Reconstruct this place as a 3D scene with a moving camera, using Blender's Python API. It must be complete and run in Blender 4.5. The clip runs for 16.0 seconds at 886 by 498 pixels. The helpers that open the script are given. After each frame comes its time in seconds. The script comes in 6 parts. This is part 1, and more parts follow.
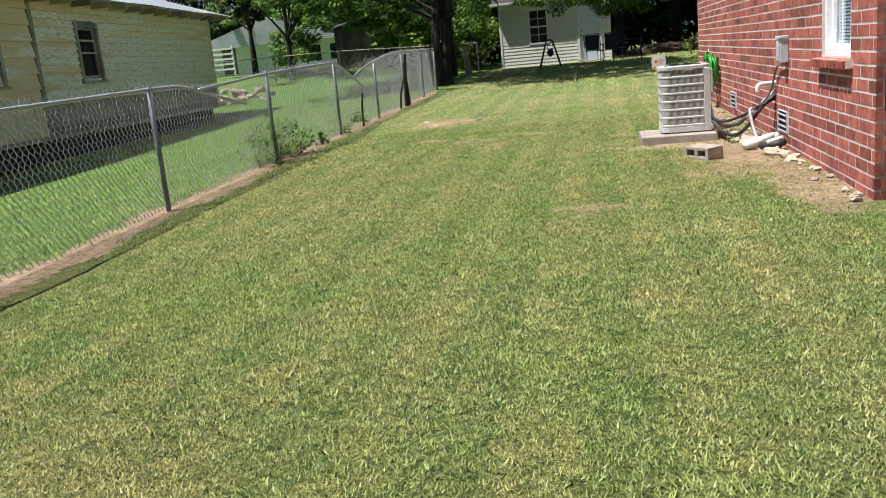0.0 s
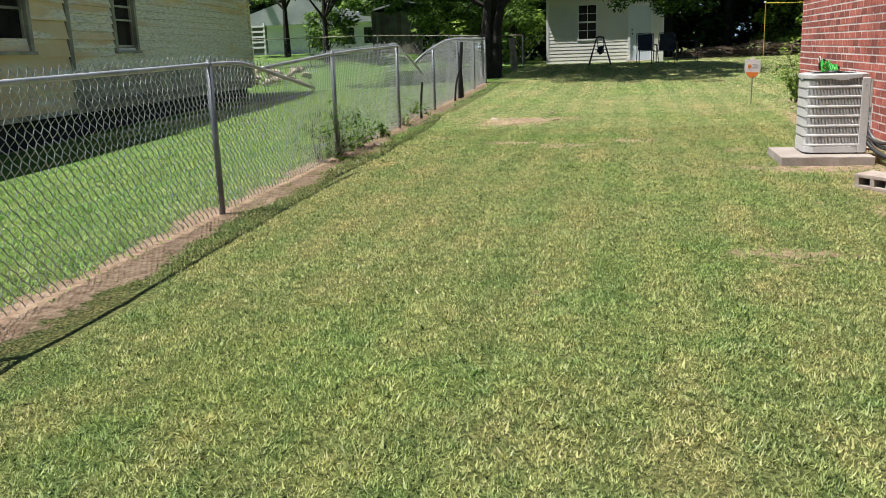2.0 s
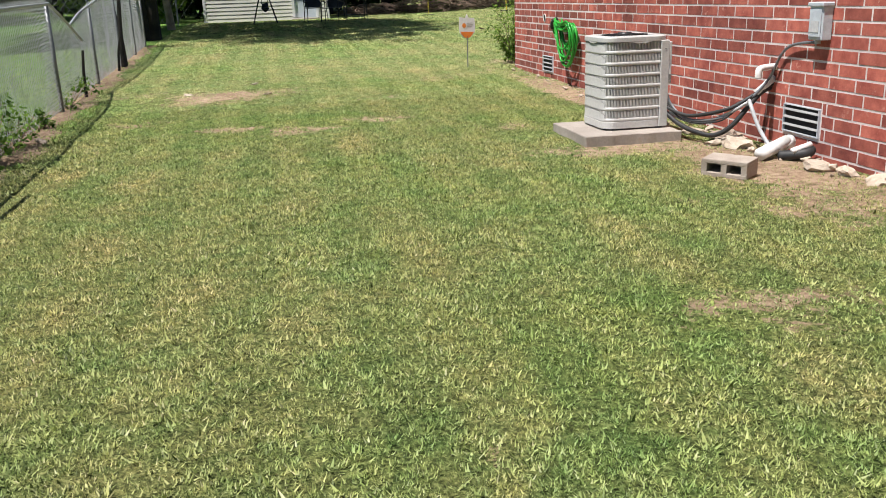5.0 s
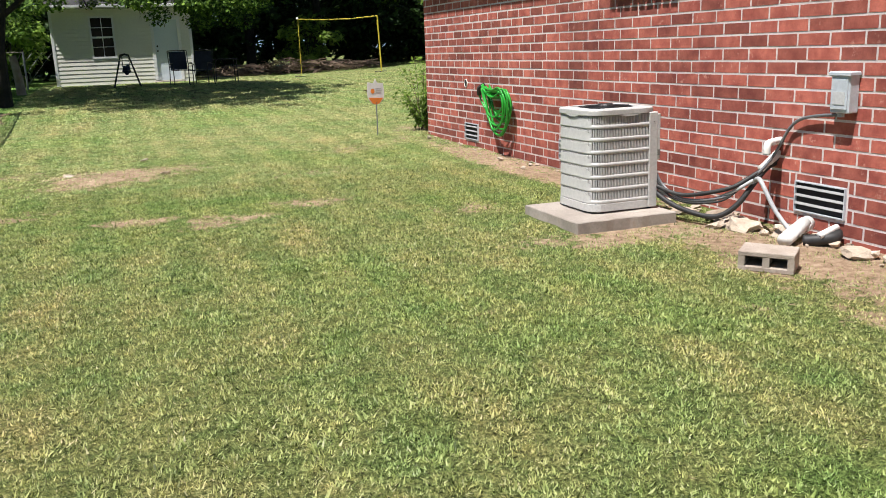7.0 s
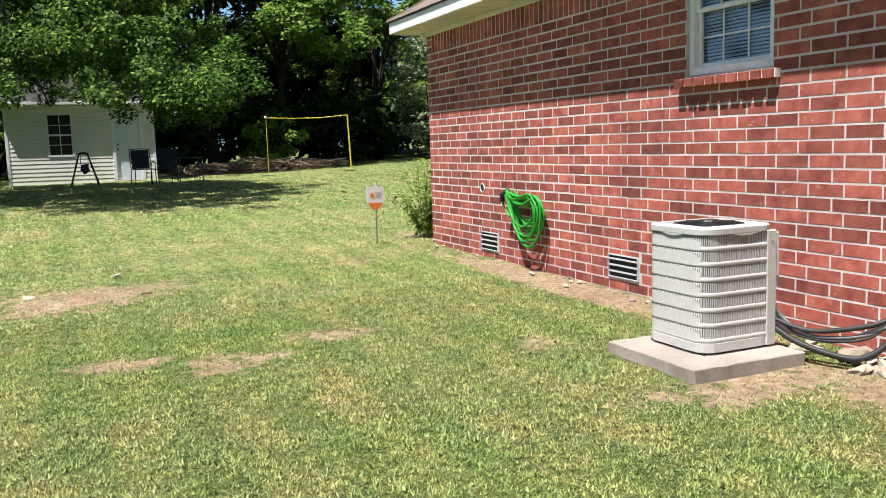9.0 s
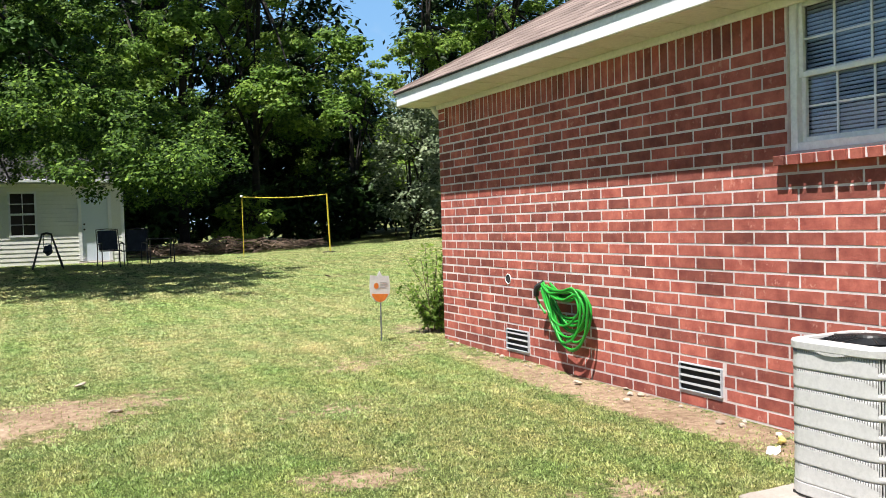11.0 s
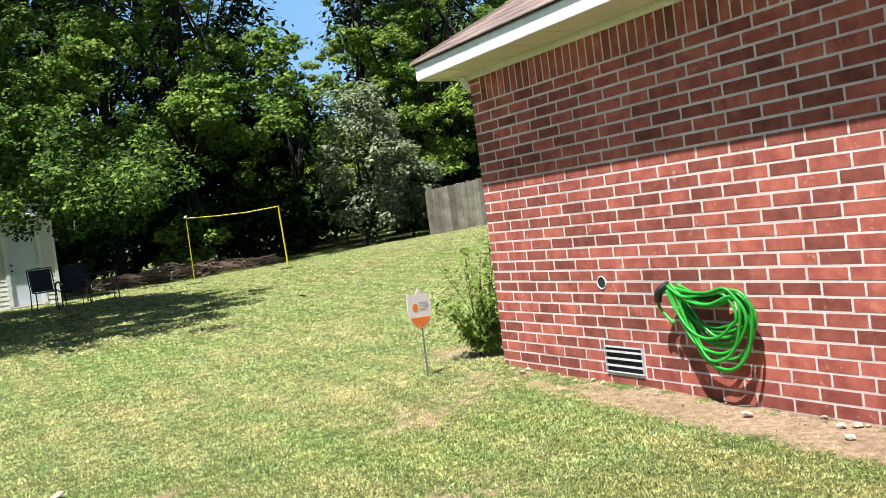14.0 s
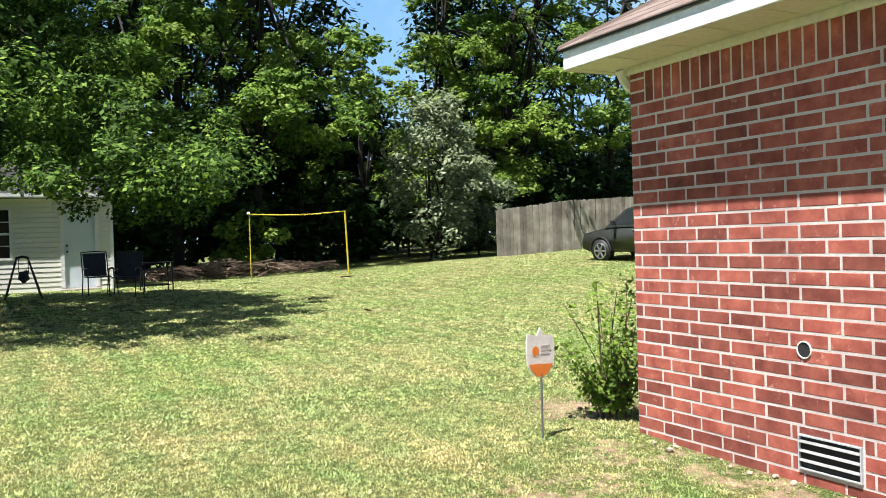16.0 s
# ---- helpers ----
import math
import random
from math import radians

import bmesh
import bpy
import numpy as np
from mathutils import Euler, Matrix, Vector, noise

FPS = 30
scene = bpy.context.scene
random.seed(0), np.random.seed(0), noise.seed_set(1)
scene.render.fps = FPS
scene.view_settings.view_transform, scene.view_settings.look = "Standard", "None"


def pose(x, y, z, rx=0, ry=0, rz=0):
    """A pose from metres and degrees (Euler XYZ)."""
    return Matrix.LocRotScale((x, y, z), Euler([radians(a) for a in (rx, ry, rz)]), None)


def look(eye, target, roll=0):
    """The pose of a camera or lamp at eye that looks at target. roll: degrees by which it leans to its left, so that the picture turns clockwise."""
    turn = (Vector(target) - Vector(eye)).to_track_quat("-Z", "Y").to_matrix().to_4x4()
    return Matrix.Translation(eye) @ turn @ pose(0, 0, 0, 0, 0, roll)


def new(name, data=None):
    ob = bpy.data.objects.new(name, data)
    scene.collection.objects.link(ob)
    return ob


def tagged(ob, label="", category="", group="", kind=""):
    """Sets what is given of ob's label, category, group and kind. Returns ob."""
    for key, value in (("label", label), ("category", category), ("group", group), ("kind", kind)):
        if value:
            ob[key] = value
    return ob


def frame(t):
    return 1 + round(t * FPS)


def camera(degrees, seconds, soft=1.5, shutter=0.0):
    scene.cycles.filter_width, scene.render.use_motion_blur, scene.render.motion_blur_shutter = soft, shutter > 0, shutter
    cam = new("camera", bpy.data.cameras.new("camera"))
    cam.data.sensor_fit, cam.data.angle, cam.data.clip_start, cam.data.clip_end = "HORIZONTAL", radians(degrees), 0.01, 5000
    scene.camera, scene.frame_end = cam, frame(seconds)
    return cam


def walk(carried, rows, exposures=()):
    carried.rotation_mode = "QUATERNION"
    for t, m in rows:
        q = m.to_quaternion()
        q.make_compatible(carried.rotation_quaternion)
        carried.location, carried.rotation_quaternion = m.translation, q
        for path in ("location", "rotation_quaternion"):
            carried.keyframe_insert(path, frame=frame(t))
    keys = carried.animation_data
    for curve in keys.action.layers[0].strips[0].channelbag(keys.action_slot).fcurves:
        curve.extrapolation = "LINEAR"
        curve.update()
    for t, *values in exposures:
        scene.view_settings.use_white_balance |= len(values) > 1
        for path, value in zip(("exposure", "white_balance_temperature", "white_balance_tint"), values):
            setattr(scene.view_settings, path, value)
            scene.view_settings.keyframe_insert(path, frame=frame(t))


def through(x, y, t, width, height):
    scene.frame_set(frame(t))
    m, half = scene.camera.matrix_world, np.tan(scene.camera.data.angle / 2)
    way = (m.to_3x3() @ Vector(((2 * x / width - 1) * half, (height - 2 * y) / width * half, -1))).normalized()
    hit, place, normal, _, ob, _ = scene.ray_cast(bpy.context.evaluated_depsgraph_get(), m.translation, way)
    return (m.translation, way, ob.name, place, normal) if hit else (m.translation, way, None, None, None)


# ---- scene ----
cam = camera(54.7, 16.0, soft=0.9)
PATH = [
    (0, (-0.485, -0.585, 1.175), (-0.868, 1.329, 0.74), -5.4),
    (0.5, (-0.738, -0.229, 1.179), (-1.15, 1.673, 0.719), -4.1),
    (1, (-0.993, 0.082, 1.193), (-1.398, 1.972, 0.681), -3.7),
    (1.5, (-1.213, 0.417, 1.183), (-1.618, 2.326, 0.742), -1.9),
    (2, (-1.463, 0.676, 1.182), (-1.872, 2.58, 0.729), -2.0),
    (2.5, (-1.656, 0.965, 1.191), (-1.957, 2.855, 0.61), -2.1),
    (3, (-1.799, 1.303, 1.206), (-2.045, 3.204, 0.634), -2.3),
    (3.5, (-1.97, 1.577, 1.21), (-2.058, 3.497, 0.658), -5.2),
    (4, (-2.114, 1.908, 1.196), (-2.098, 3.824, 0.624), -5.0),
    (4.5, (-2.21, 2.291, 1.205), (-2.062, 4.202, 0.635), -3.3),
    (4.7, (-2.264, 2.428, 1.208), (-2.011, 4.327, 0.632), -2.6),
    (6.8, (-2.807, 3.72, 1.298), (-2.201, 5.567, 0.829), -1.8),
    (7, (-2.813, 3.839, 1.299), (-2.132, 5.663, 0.841), -2.1),
    (7.5, (-2.856, 4.206, 1.315), (-2.174, 6.038, 0.89), -2.1),
    (8, (-2.934, 4.566, 1.37), (-2.234, 6.396, 0.968), -2.7),
    (8.5, (-2.937, 4.889, 1.34), (-2.133, 6.704, 1.094), -1.5),
    (9, (-2.993, 5.21, 1.351), (-2.189, 7.025, 1.109), -1.8),
    (9.5, (-3.007, 5.514, 1.37), (-2.201, 7.334, 1.173), -1.8),
    (10, (-2.935, 5.831, 1.385), (-2.13, 7.66, 1.301), 0.2),
    (10.2, (-2.924, 5.97, 1.394), (-2.104, 7.794, 1.329), 0.7),
    (12.5, (-2.996, 7.566, 1.457), (-1.968, 9.278, 1.354), -7.5),
    (13, (-3.007, 7.937, 1.469), (-1.974, 9.647, 1.376), -7.4),
    (13.5, (-2.994, 8.3, 1.483), (-1.966, 10.016, 1.404), -7.35),
    (14, (-2.981, 8.663, 1.496), (-1.965, 10.384, 1.422), -7.3),
    (14.5, (-2.915, 9.02, 1.514), (-2.033, 10.815, 1.491), -1.8),
    (15, (-2.876, 9.381, 1.503), (-1.975, 11.166, 1.472), -1.9),
    (15.5, (-2.83, 9.75, 1.504), (-1.872, 11.506, 1.462), -2.0),
    (16, (-2.737, 10.197, 1.535), (-1.821, 11.975, 1.514), -1.7),
]
walk(cam, [(t, look(eye, target, roll)) for t, eye, target, roll in PATH],
     exposures=[(0.0, 0.74), (2.5, 0.72), (4.5, 0.66), (7.0, 0.75), (8.5, 0.9), (10.0, 1.04), (13.0, 1.06), (16.0, 1.2)])

# ---- world and sun ----
SUN_TRAVEL = Vector((1.0, 0.45, -2.6)).normalized()
world = bpy.data.worlds.new("sky")
scene.world = world
world.use_nodes = True
wn = world.node_tree.nodes
sky = wn.new("ShaderNodeTexSky")
sky.sky_type = "NISHITA"
sky.sun_disc = False
sky.sun_elevation = radians(67.1)
sky.sun_rotation = radians(245.8)
sky.altitude = 100
sky.ozone_density = 3.0
wn["Background"].inputs["Strength"].default_value = 0.042
world.node_tree.links.new(sky.outputs[0], wn["Background"].inputs["Color"])
sun = new("sun", bpy.data.lights.new("sun", "SUN"))
sun.data.energy, sun.data.angle, sun.data.color = 5.0, radians(0.53), (1.0, 0.965, 0.94)
sun.rotation_mode = "QUATERNION"
sun.rotation_quaternion = SUN_TRAVEL.to_track_quat("-Z", "Y")


# ---- materials ----
def nodes_of(name):
    m = bpy.data.materials.new(name)
    m.use_nodes = True
    return m, m.node_tree.nodes, m.node_tree.links, m.node_tree.nodes["Principled BSDF"]


def ramp(n, l, fac, stops):
    r = n.new("ShaderNodeValToRGB")
    els = r.color_ramp.elements
    while len(els) < len(stops):
        els.new(0.5)
    for e, (p, c) in zip(els, stops):
        e.position, e.color = p, (*c, 1)
    l.new(fac, r.inputs[0])
    return r.outputs[0]


def noise_tex(n, l, coord, scale, detail=4, rough=0.55):
    t = n.new("ShaderNodeTexNoise")
    t.inputs["Scale"].default_value, t.inputs["Detail"].default_value, t.inputs["Roughness"].default_value = scale, detail, rough
    l.new(coord, t.inputs["Vector"])
    return t.outputs["Fac"]


def mix(n, l, fac, a, b, mode="MIX"):
    m = n.new("ShaderNodeMix")
    m.data_type, m.blend_type = "RGBA", mode
    if isinstance(fac, float):
        m.inputs[0].default_value = fac
    else:
        l.new(fac, m.inputs[0])
    for s, v in ((6, a), (7, b)):
        if isinstance(v, tuple):
            m.inputs[s].default_value = (*v, 1)
        else:
            l.new(v, m.inputs[s])
    return m.outputs[2]


def bumped(n, l, bsdf, height, strength, distance):
    b = n.new("ShaderNodeBump")
    b.inputs["Strength"].default_value, b.inputs["Distance"].default_value = strength, distance
    l.new(height, b.inputs["Height"])
    l.new(b.outputs[0], bsdf.inputs["Normal"])


def surface(name, c1, c2, coarse=2.0, fine=40.0, rough=0.7, metal=0.0, bump=0.3, dist=0.004, vary=0.0, stain=None, stain_at=0.62, weather=False):
    """A worn, plain surface: two tones in coarse patches, fine grain, optional stains and piece-to-piece change."""
    m, n, l, b = nodes_of(name)
    co = n.new("ShaderNodeNewGeometry").outputs["Position"] if weather else n.new("ShaderNodeTexCoord").outputs["Object"]
    big, small = noise_tex(n, l, co, coarse, 5), noise_tex(n, l, co, fine, 4, 0.7)
    col = ramp(n, l, big, [(0.32, c1), (0.68, c2)])
    dark = ramp(n, l, small, [(0.3, (0.72, 0.72, 0.72)), (0.62, (1, 1, 1))])
    col = mix(n, l, 0.6, col, dark, "MULTIPLY")
    if weather:
        wash = ramp(n, l, noise_tex(n, l, co, 1.3, 5, 0.65), [(0.32, (0.76, 0.74, 0.76)), (0.5, (1, 1, 1)), (0.68, (1.12, 1.14, 1.14))])
        col = mix(n, l, 1.0, col, wash, "MULTIPLY")
    if stain:
        s = ramp(n, l, noise_tex(n, l, co, coarse * 1.7, 8, 0.7), [(stain_at, (0, 0, 0)), (stain_at + 0.08, (1, 1, 1))])
        col = mix(n, l, s, col, stain)
    if vary:
        info = n.new("ShaderNodeObjectInfo").outputs["Random"]
        isl = n.new("ShaderNodeNewGeometry").outputs["Random Per Island"]
        add = n.new("ShaderNodeMath")
        add.operation = "ADD"
        l.new(info, add.inputs[0]), l.new(isl, add.inputs[1])
        fr = n.new("ShaderNodeMath")
        fr.operation = "FRACT"
        l.new(add.outputs[0], fr.inputs[0])
        lo, hi = 1 - vary, 1 + vary * 0.55
        v = ramp(n, l, fr.outputs[0], [(0.0, (lo, lo * 0.97, lo * 0.97)), (0.5, (1, 1, 1)), (1.0, (hi, hi, hi))])
        col = mix(n, l, 1.0, col, v, "MULTIPLY")
    l.new(col, b.inputs["Base Color"])
    b.inputs["Roughness"].default_value, b.inputs["Metallic"].default_value = rough, metal
    if bump:
        bumped(n, l, b, small, bump, dist)
    return m


def leafy(name, tones, through=0.2, rough=0.5, blotch=False):
    """Leaves: one tone an island, light showing through them."""
    m, n, l, b = nodes_of(name)
    isl = n.new("ShaderNodeNewGeometry").outputs["Random Per Island"]
    col = ramp(n, l, isl, tones)
    co = n.new("ShaderNodeTexCoord").outputs["Object"]
    patch = ramp(n, l, noise_tex(n, l, co, 0.6, 3), [(0.3, (0.7, 0.75, 0.7)), (0.7, (1.15, 1.12, 1.0))])
    col = mix(n, l, 0.8, col, patch, "MULTIPLY")
    if blotch:
        col = mix(n, l, 1.0, col, ramp(n, l, noise_tex(n, l, co, 2.3, 4, 0.6), [(0.36, (0.72, 0.92, 0.62)), (0.5, (1.0, 1.0, 1.0)), (0.66, (1.28, 1.12, 1.05))]), "MULTIPLY")
    l.new(col, b.inputs["Base Color"])
    b.inputs["Roughness"].default_value = rough
    b.inputs["Specular IOR Level"].default_value = 0.15
    t = n.new("ShaderNodeBsdfTranslucent")
    l.new(col, t.inputs["Color"])
    s = n.new("ShaderNodeMixShader")
    s.inputs[0].default_value = through
    l.new(b.outputs[0], s.inputs[1]), l.new(t.outputs[0], s.inputs[2])
    l.new(s.outputs[0], n["Material Output"].inputs["Surface"])
    return m


def glass(name, tint=(0.75, 0.82, 0.9)):
    m, n, l, b = nodes_of(name)
    b.inputs["Base Color"].default_value = (*tint, 1)
    b.inputs["Roughness"].default_value = 0.03
    b.inputs["Transmission Weight"].default_value = 1.0
    b.inputs["IOR"].default_value = 1.45
    return m


def turf(n, l, co):
    """Tints of the lawn: lush and dry areas, tufts, faint stripes left by the mower."""
    wide = ramp(n, l, noise_tex(n, l, co, 0.42, 4, 0.6), [(0.36, (0.90, 1.0, 0.86)), (0.5, (1, 1, 1)), (0.66, (1.14, 1.05, 1.12))])
    patch = ramp(n, l, noise_tex(n, l, co, 2.1, 5, 0.65), [(0.34, (0.78, 0.93, 0.82)), (0.48, (0.97, 1.0, 0.96)), (0.58, (1.04, 1.01, 1.0)), (0.7, (1.18, 1.07, 1.12))])
    tuft = ramp(n, l, noise_tex(n, l, co, 13, 4, 0.7), [(0.34, (0.70, 0.80, 0.74)), (0.5, (1, 1, 1)), (0.66, (1.22, 1.14, 1.12))])
    w = n.new("ShaderNodeTexWave")
    w.wave_type, w.bands_direction = "BANDS", "X"
    w.inputs["Scale"].default_value, w.inputs["Distortion"].default_value = 0.62, 1.6
    w.inputs["Detail Scale"].default_value = 0.35
    l.new(co, w.inputs["Vector"])
    stripe = ramp(n, l, w.outputs["Fac"], [(0.3, (0.90, 0.95, 0.90)), (0.7, (1.07, 1.04, 1.04))])
    col = mix(n, l, 1.0, wide, patch, "MULTIPLY")
    col = mix(n, l, 1.0, col, tuft, "MULTIPLY")
    return mix(n, l, 1.0, col, stripe, "MULTIPLY")


def blades(name, tones, through=0.25):
    """Grass blades: a tone for each blade, tinted by the place where it grows."""
    m, n, l, b = nodes_of(name)
    geo = n.new("ShaderNodeNewGeometry")
    col = ramp(n, l, geo.outputs["Random Per Island"], tones)
    col = mix(n, l, 1.0, col, turf(n, l, geo.outputs["Position"]), "MULTIPLY")
    l.new(col, b.inputs["Base Color"])
    b.inputs["Roughness"].default_value = 0.5
    b.inputs["Specular IOR Level"].default_value = 0.2
    t = n.new("ShaderNodeBsdfTranslucent")
    l.new(col, t.inputs["Color"])
    s = n.new("ShaderNodeMixShader")
    s.inputs[0].default_value = through
    l.new(b.outputs[0], s.inputs[1]), l.new(t.outputs[0], s.inputs[2])
    l.new(s.outputs[0], n["Material Output"].inputs["Surface"])
    return m


def lawn():
    m, n, l, b = nodes_of("lawn_soil")
    co = n.new("ShaderNodeNewGeometry").outputs["Position"]
    thatch = noise_tex(n, l, co, 60, 5, 0.8)
    grass = ramp(n, l, thatch, [(0.36, (0.025, 0.027, 0.010)), (0.48, (0.095, 0.108, 0.036)), (0.58, (0.22, 0.235, 0.086)), (0.70, (0.35, 0.34, 0.165))])
    grass = mix(n, l, 1.0, grass, turf(n, l, co), "MULTIPLY")
    xyz = n.new("ShaderNodeSeparateXYZ")
    l.new(co, xyz.inputs[0])
    over = n.new("ShaderNodeMapRange")
    l.new(xyz.outputs["X"], over.inputs["Value"])
    over.inputs["From Min"].default_value, over.inputs["From Max"].default_value = -4.2, -5.2
    grass = mix(n, l, over.outputs[0], grass, mix(n, l, 1.0, grass, (0.85, 1.3, 0.9), "MULTIPLY"))
    clod = noise_tex(n, l, co, 17, 9, 0.75)
    soil = ramp(n, l, clod, [(0.3, (0.13, 0.085, 0.055)), (0.46, (0.30, 0.215, 0.145)), (0.58, (0.40, 0.30, 0.21)), (0.72, (0.56, 0.46, 0.35))])
    soil = mix(n, l, 0.7, soil, ramp(n, l, noise_tex(n, l, co, 1.6, 4, 0.6), [(0.35, (0.72, 0.66, 0.62)), (0.6, (1.08, 1.05, 1.02))]), "MULTIPLY")
    bare = n.new("ShaderNodeAttribute")
    bare.attribute_name = "bare"
    mod = n.new("ShaderNodeMath")
    mod.operation = "ADD"
    l.new(bare.outputs["Fac"], mod.inputs[0])
    br = n.new("ShaderNodeMath")
    br.operation = "MULTIPLY_ADD"
    l.new(noise_tex(n, l, co, 4.6, 9, 0.8), br.inputs[0])
    br.inputs[1].default_value, br.inputs[2].default_value = 3.0, -1.52
    l.new(br.outputs[0], mod.inputs[1])
    k = ramp(n, l, mod.outputs[0], [(0.40, (0, 0, 0)), (0.60, (1, 1, 1))])
    l.new(mix(n, l, k, grass, soil), b.inputs["Base Color"])
    b.inputs["Roughness"].default_value = 0.95
    b.inputs["Specular IOR Level"].default_value = 0.1
    high = n.new("ShaderNodeMath")
    high.operation = "ADD"
    l.new(thatch, high.inputs[0]), l.new(clod, high.inputs[1])
    bumped(n, l, b, high.outputs[0], 0.8, 0.02)
    return m


def weathered_paint():
    m, n, l, b = nodes_of("peeling_yellow_paint")
    co = n.new("ShaderNodeTexCoord").outputs["Object"]
    mp = n.new("ShaderNodeMapping")
    mp.inputs["Scale"].default_value = (1, 1, 6)
    l.new(co, mp.inputs[0])
    st = n.new("ShaderNodeMapping")
    st.inputs["Scale"].default_value = (0.55, 0.55, 6.5)
    l.new(co, st.inputs[0])
    base = ramp(n, l, noise_tex(n, l, co, 1.3, 4), [(0.3, (0.66, 0.48, 0.28)), (0.7, (0.77, 0.59, 0.38))])
    zone = n.new("ShaderNodeAttribute")
    zone.attribute_name = "worn"
    g0 = n.new("ShaderNodeMath")
    g0.operation = "ADD"
    l.new(noise_tex(n, l, st.outputs[0], 0.9, 3, 0.5), g0.inputs[0]), l.new(zone.outputs["Fac"], g0.inputs[1])
    gone = ramp(n, l, g0.outputs[0], [(0.5, (0, 0, 0)), (0.62, (1, 1, 1))])
    grey = ramp(n, l, noise_tex(n, l, mp.outputs[0], 7, 6), [(0.3, (0.46, 0.39, 0.30)), (0.55, (0.84, 0.76, 0.64))])
    l.new(mix(n, l, gone, base, grey), b.inputs["Base Color"])
    b.inputs["Roughness"].default_value = 0.85
    bumped(n, l, b, noise_tex(n, l, mp.outputs[0], 20, 5), 0.4, 0.004)
    return m


GRASS = blades("grass_blade", [(0.0, (0.060, 0.076, 0.022)), (0.25, (0.225, 0.26, 0.082)), (0.55, (0.405, 0.44, 0.168)), (0.92, (0.475, 0.49, 0.22)), (1.0, (0.56, 0.525, 0.335))], 0.26)
GRASS_SOFT = blades("far_grass_blade", [(0.0, (0.34, 0.375, 0.15)), (0.5, (0.455, 0.49, 0.21)), (0.9, (0.53, 0.55, 0.265)), (1.0, (0.60, 0.585, 0.35))], 0.28)
GRASS_LUSH = blades("lush_grass_blade", [(0.0, (0.17, 0.26, 0.065)), (0.5, (0.29, 0.42, 0.12)), (1.0, (0.42, 0.52, 0.19))], 0.3)
LAWN = lawn()
BRICK = surface("red_brick", (0.25, 0.054, 0.039), (0.44, 0.125, 0.086), 9, 70, 0.88, 0, 0.5, 0.004, 0.42, (0.46, 0.20, 0.15), 0.60, True)
MORTAR = surface("pale_mortar", (0.55, 0.475, 0.45), (0.69, 0.615, 0.59), 3, 70, 0.95, 0, 0.5, 0.004, 0, (0.44, 0.34, 0.29), 0.62, True)
WHITE = surface("white_trim_paint", (0.78, 0.79, 0.80), (0.84, 0.84, 0.83), 1.5, 30, 0.5, 0, 0.08, 0.002)
CREAM = surface("cream_soffit_vinyl", (0.70, 0.67, 0.57), (0.76, 0.73, 0.64), 1.5, 30, 0.55, 0, 0.08, 0.002)
SHINGLE = surface("brown_asphalt_shingle", (0.17, 0.125, 0.105), (0.27, 0.205, 0.175), 3, 120, 0.95, 0, 0.6, 0.004, 0.25)
SHINGLE_GREY = surface("dark_grey_shingle", (0.02, 0.02, 0.02), (0.06, 0.06, 0.06), 3, 90, 0.95, 0, 0.6, 0.004, 0.25)
GLASS = glass("window_glass")
BLIND = surface("white_blind_slat", (0.50, 0.54, 0.60), (0.58, 0.62, 0.68), 2, 20, 0.6, 0, 0, 0)
# near black: stands for the shade inside rooms, vents and hollows
DARK = surface("interior_shade_dark", (0.012, 0.012, 0.014), (0.022, 0.022, 0.024), 2, 20, 0.9, 0, 0, 0)
CONCRETE = surface("weathered_concrete", (0.27, 0.23, 0.195), (0.39, 0.345, 0.30), 3, 60, 0.92, 0, 0.5, 0.005, 0, (0.29, 0.22, 0.16), 0.6)
BLOCK = surface("brown_grey_block", (0.30, 0.245, 0.20), (0.45, 0.385, 0.325), 6, 90, 0.95, 0, 0.8, 0.006)
ACPAINT = surface("beige_grey_enamel", (0.49, 0.48, 0.46), (0.55, 0.54, 0.52), 2, 50, 0.42, 0.0, 0.06, 0.001, 0, (0.42, 0.38, 0.33), 0.68)
COIL = surface("dull_coil_fins", (0.20, 0.19, 0.18), (0.28, 0.27, 0.255), 3, 90, 0.6, 0.4, 0.3, 0.002)
BLACK = surface("black_rubber", (0.012, 0.012, 0.012), (0.03, 0.03, 0.03), 4, 60, 0.6, 0, 0.2, 0.002)
PVC = surface("white_pvc", (0.74, 0.73, 0.69), (0.82, 0.81, 0.78), 3, 30, 0.4, 0, 0.06, 0.001, 0, (0.5, 0.42, 0.32), 0.66)
GREYPVC = surface("grey_pvc_conduit", (0.36, 0.37, 0.38), (0.44, 0.45, 0.46), 3, 30, 0.5, 0, 0.06, 0.001)
STEELBOX = surface("grey_enamel_box", (0.48, 0.52, 0.56), (0.56, 0.60, 0.64), 3, 30, 0.45, 0.1, 0.06, 0.001)
VENTMETAL = surface("pale_vent_metal", (0.26, 0.26, 0.255), (0.34, 0.34, 0.335), 3, 30, 0.5, 0.0, 0.06, 0.001)
HOSE = surface("bright_green_hose", (0.014, 0.25, 0.02), (0.03, 0.40, 0.045), 5, 60, 0.38, 0, 0.1, 0.001)
GALV = surface("galvanised_steel", (0.15, 0.16, 0.17), (0.24, 0.25, 0.265), 6, 70, 0.5, 0.45, 0.2, 0.001)
RAIL = surface("pale_galvanised_rail", (0.32, 0.33, 0.34), (0.46, 0.47, 0.48), 6, 70, 0.5, 0.3, 0.2, 0.001)
WIRE = surface("dull_chain_link_wire", (0.27, 0.28, 0.285), (0.40, 0.41, 0.415), 6, 40, 0.55, 0.35, 0, 0)
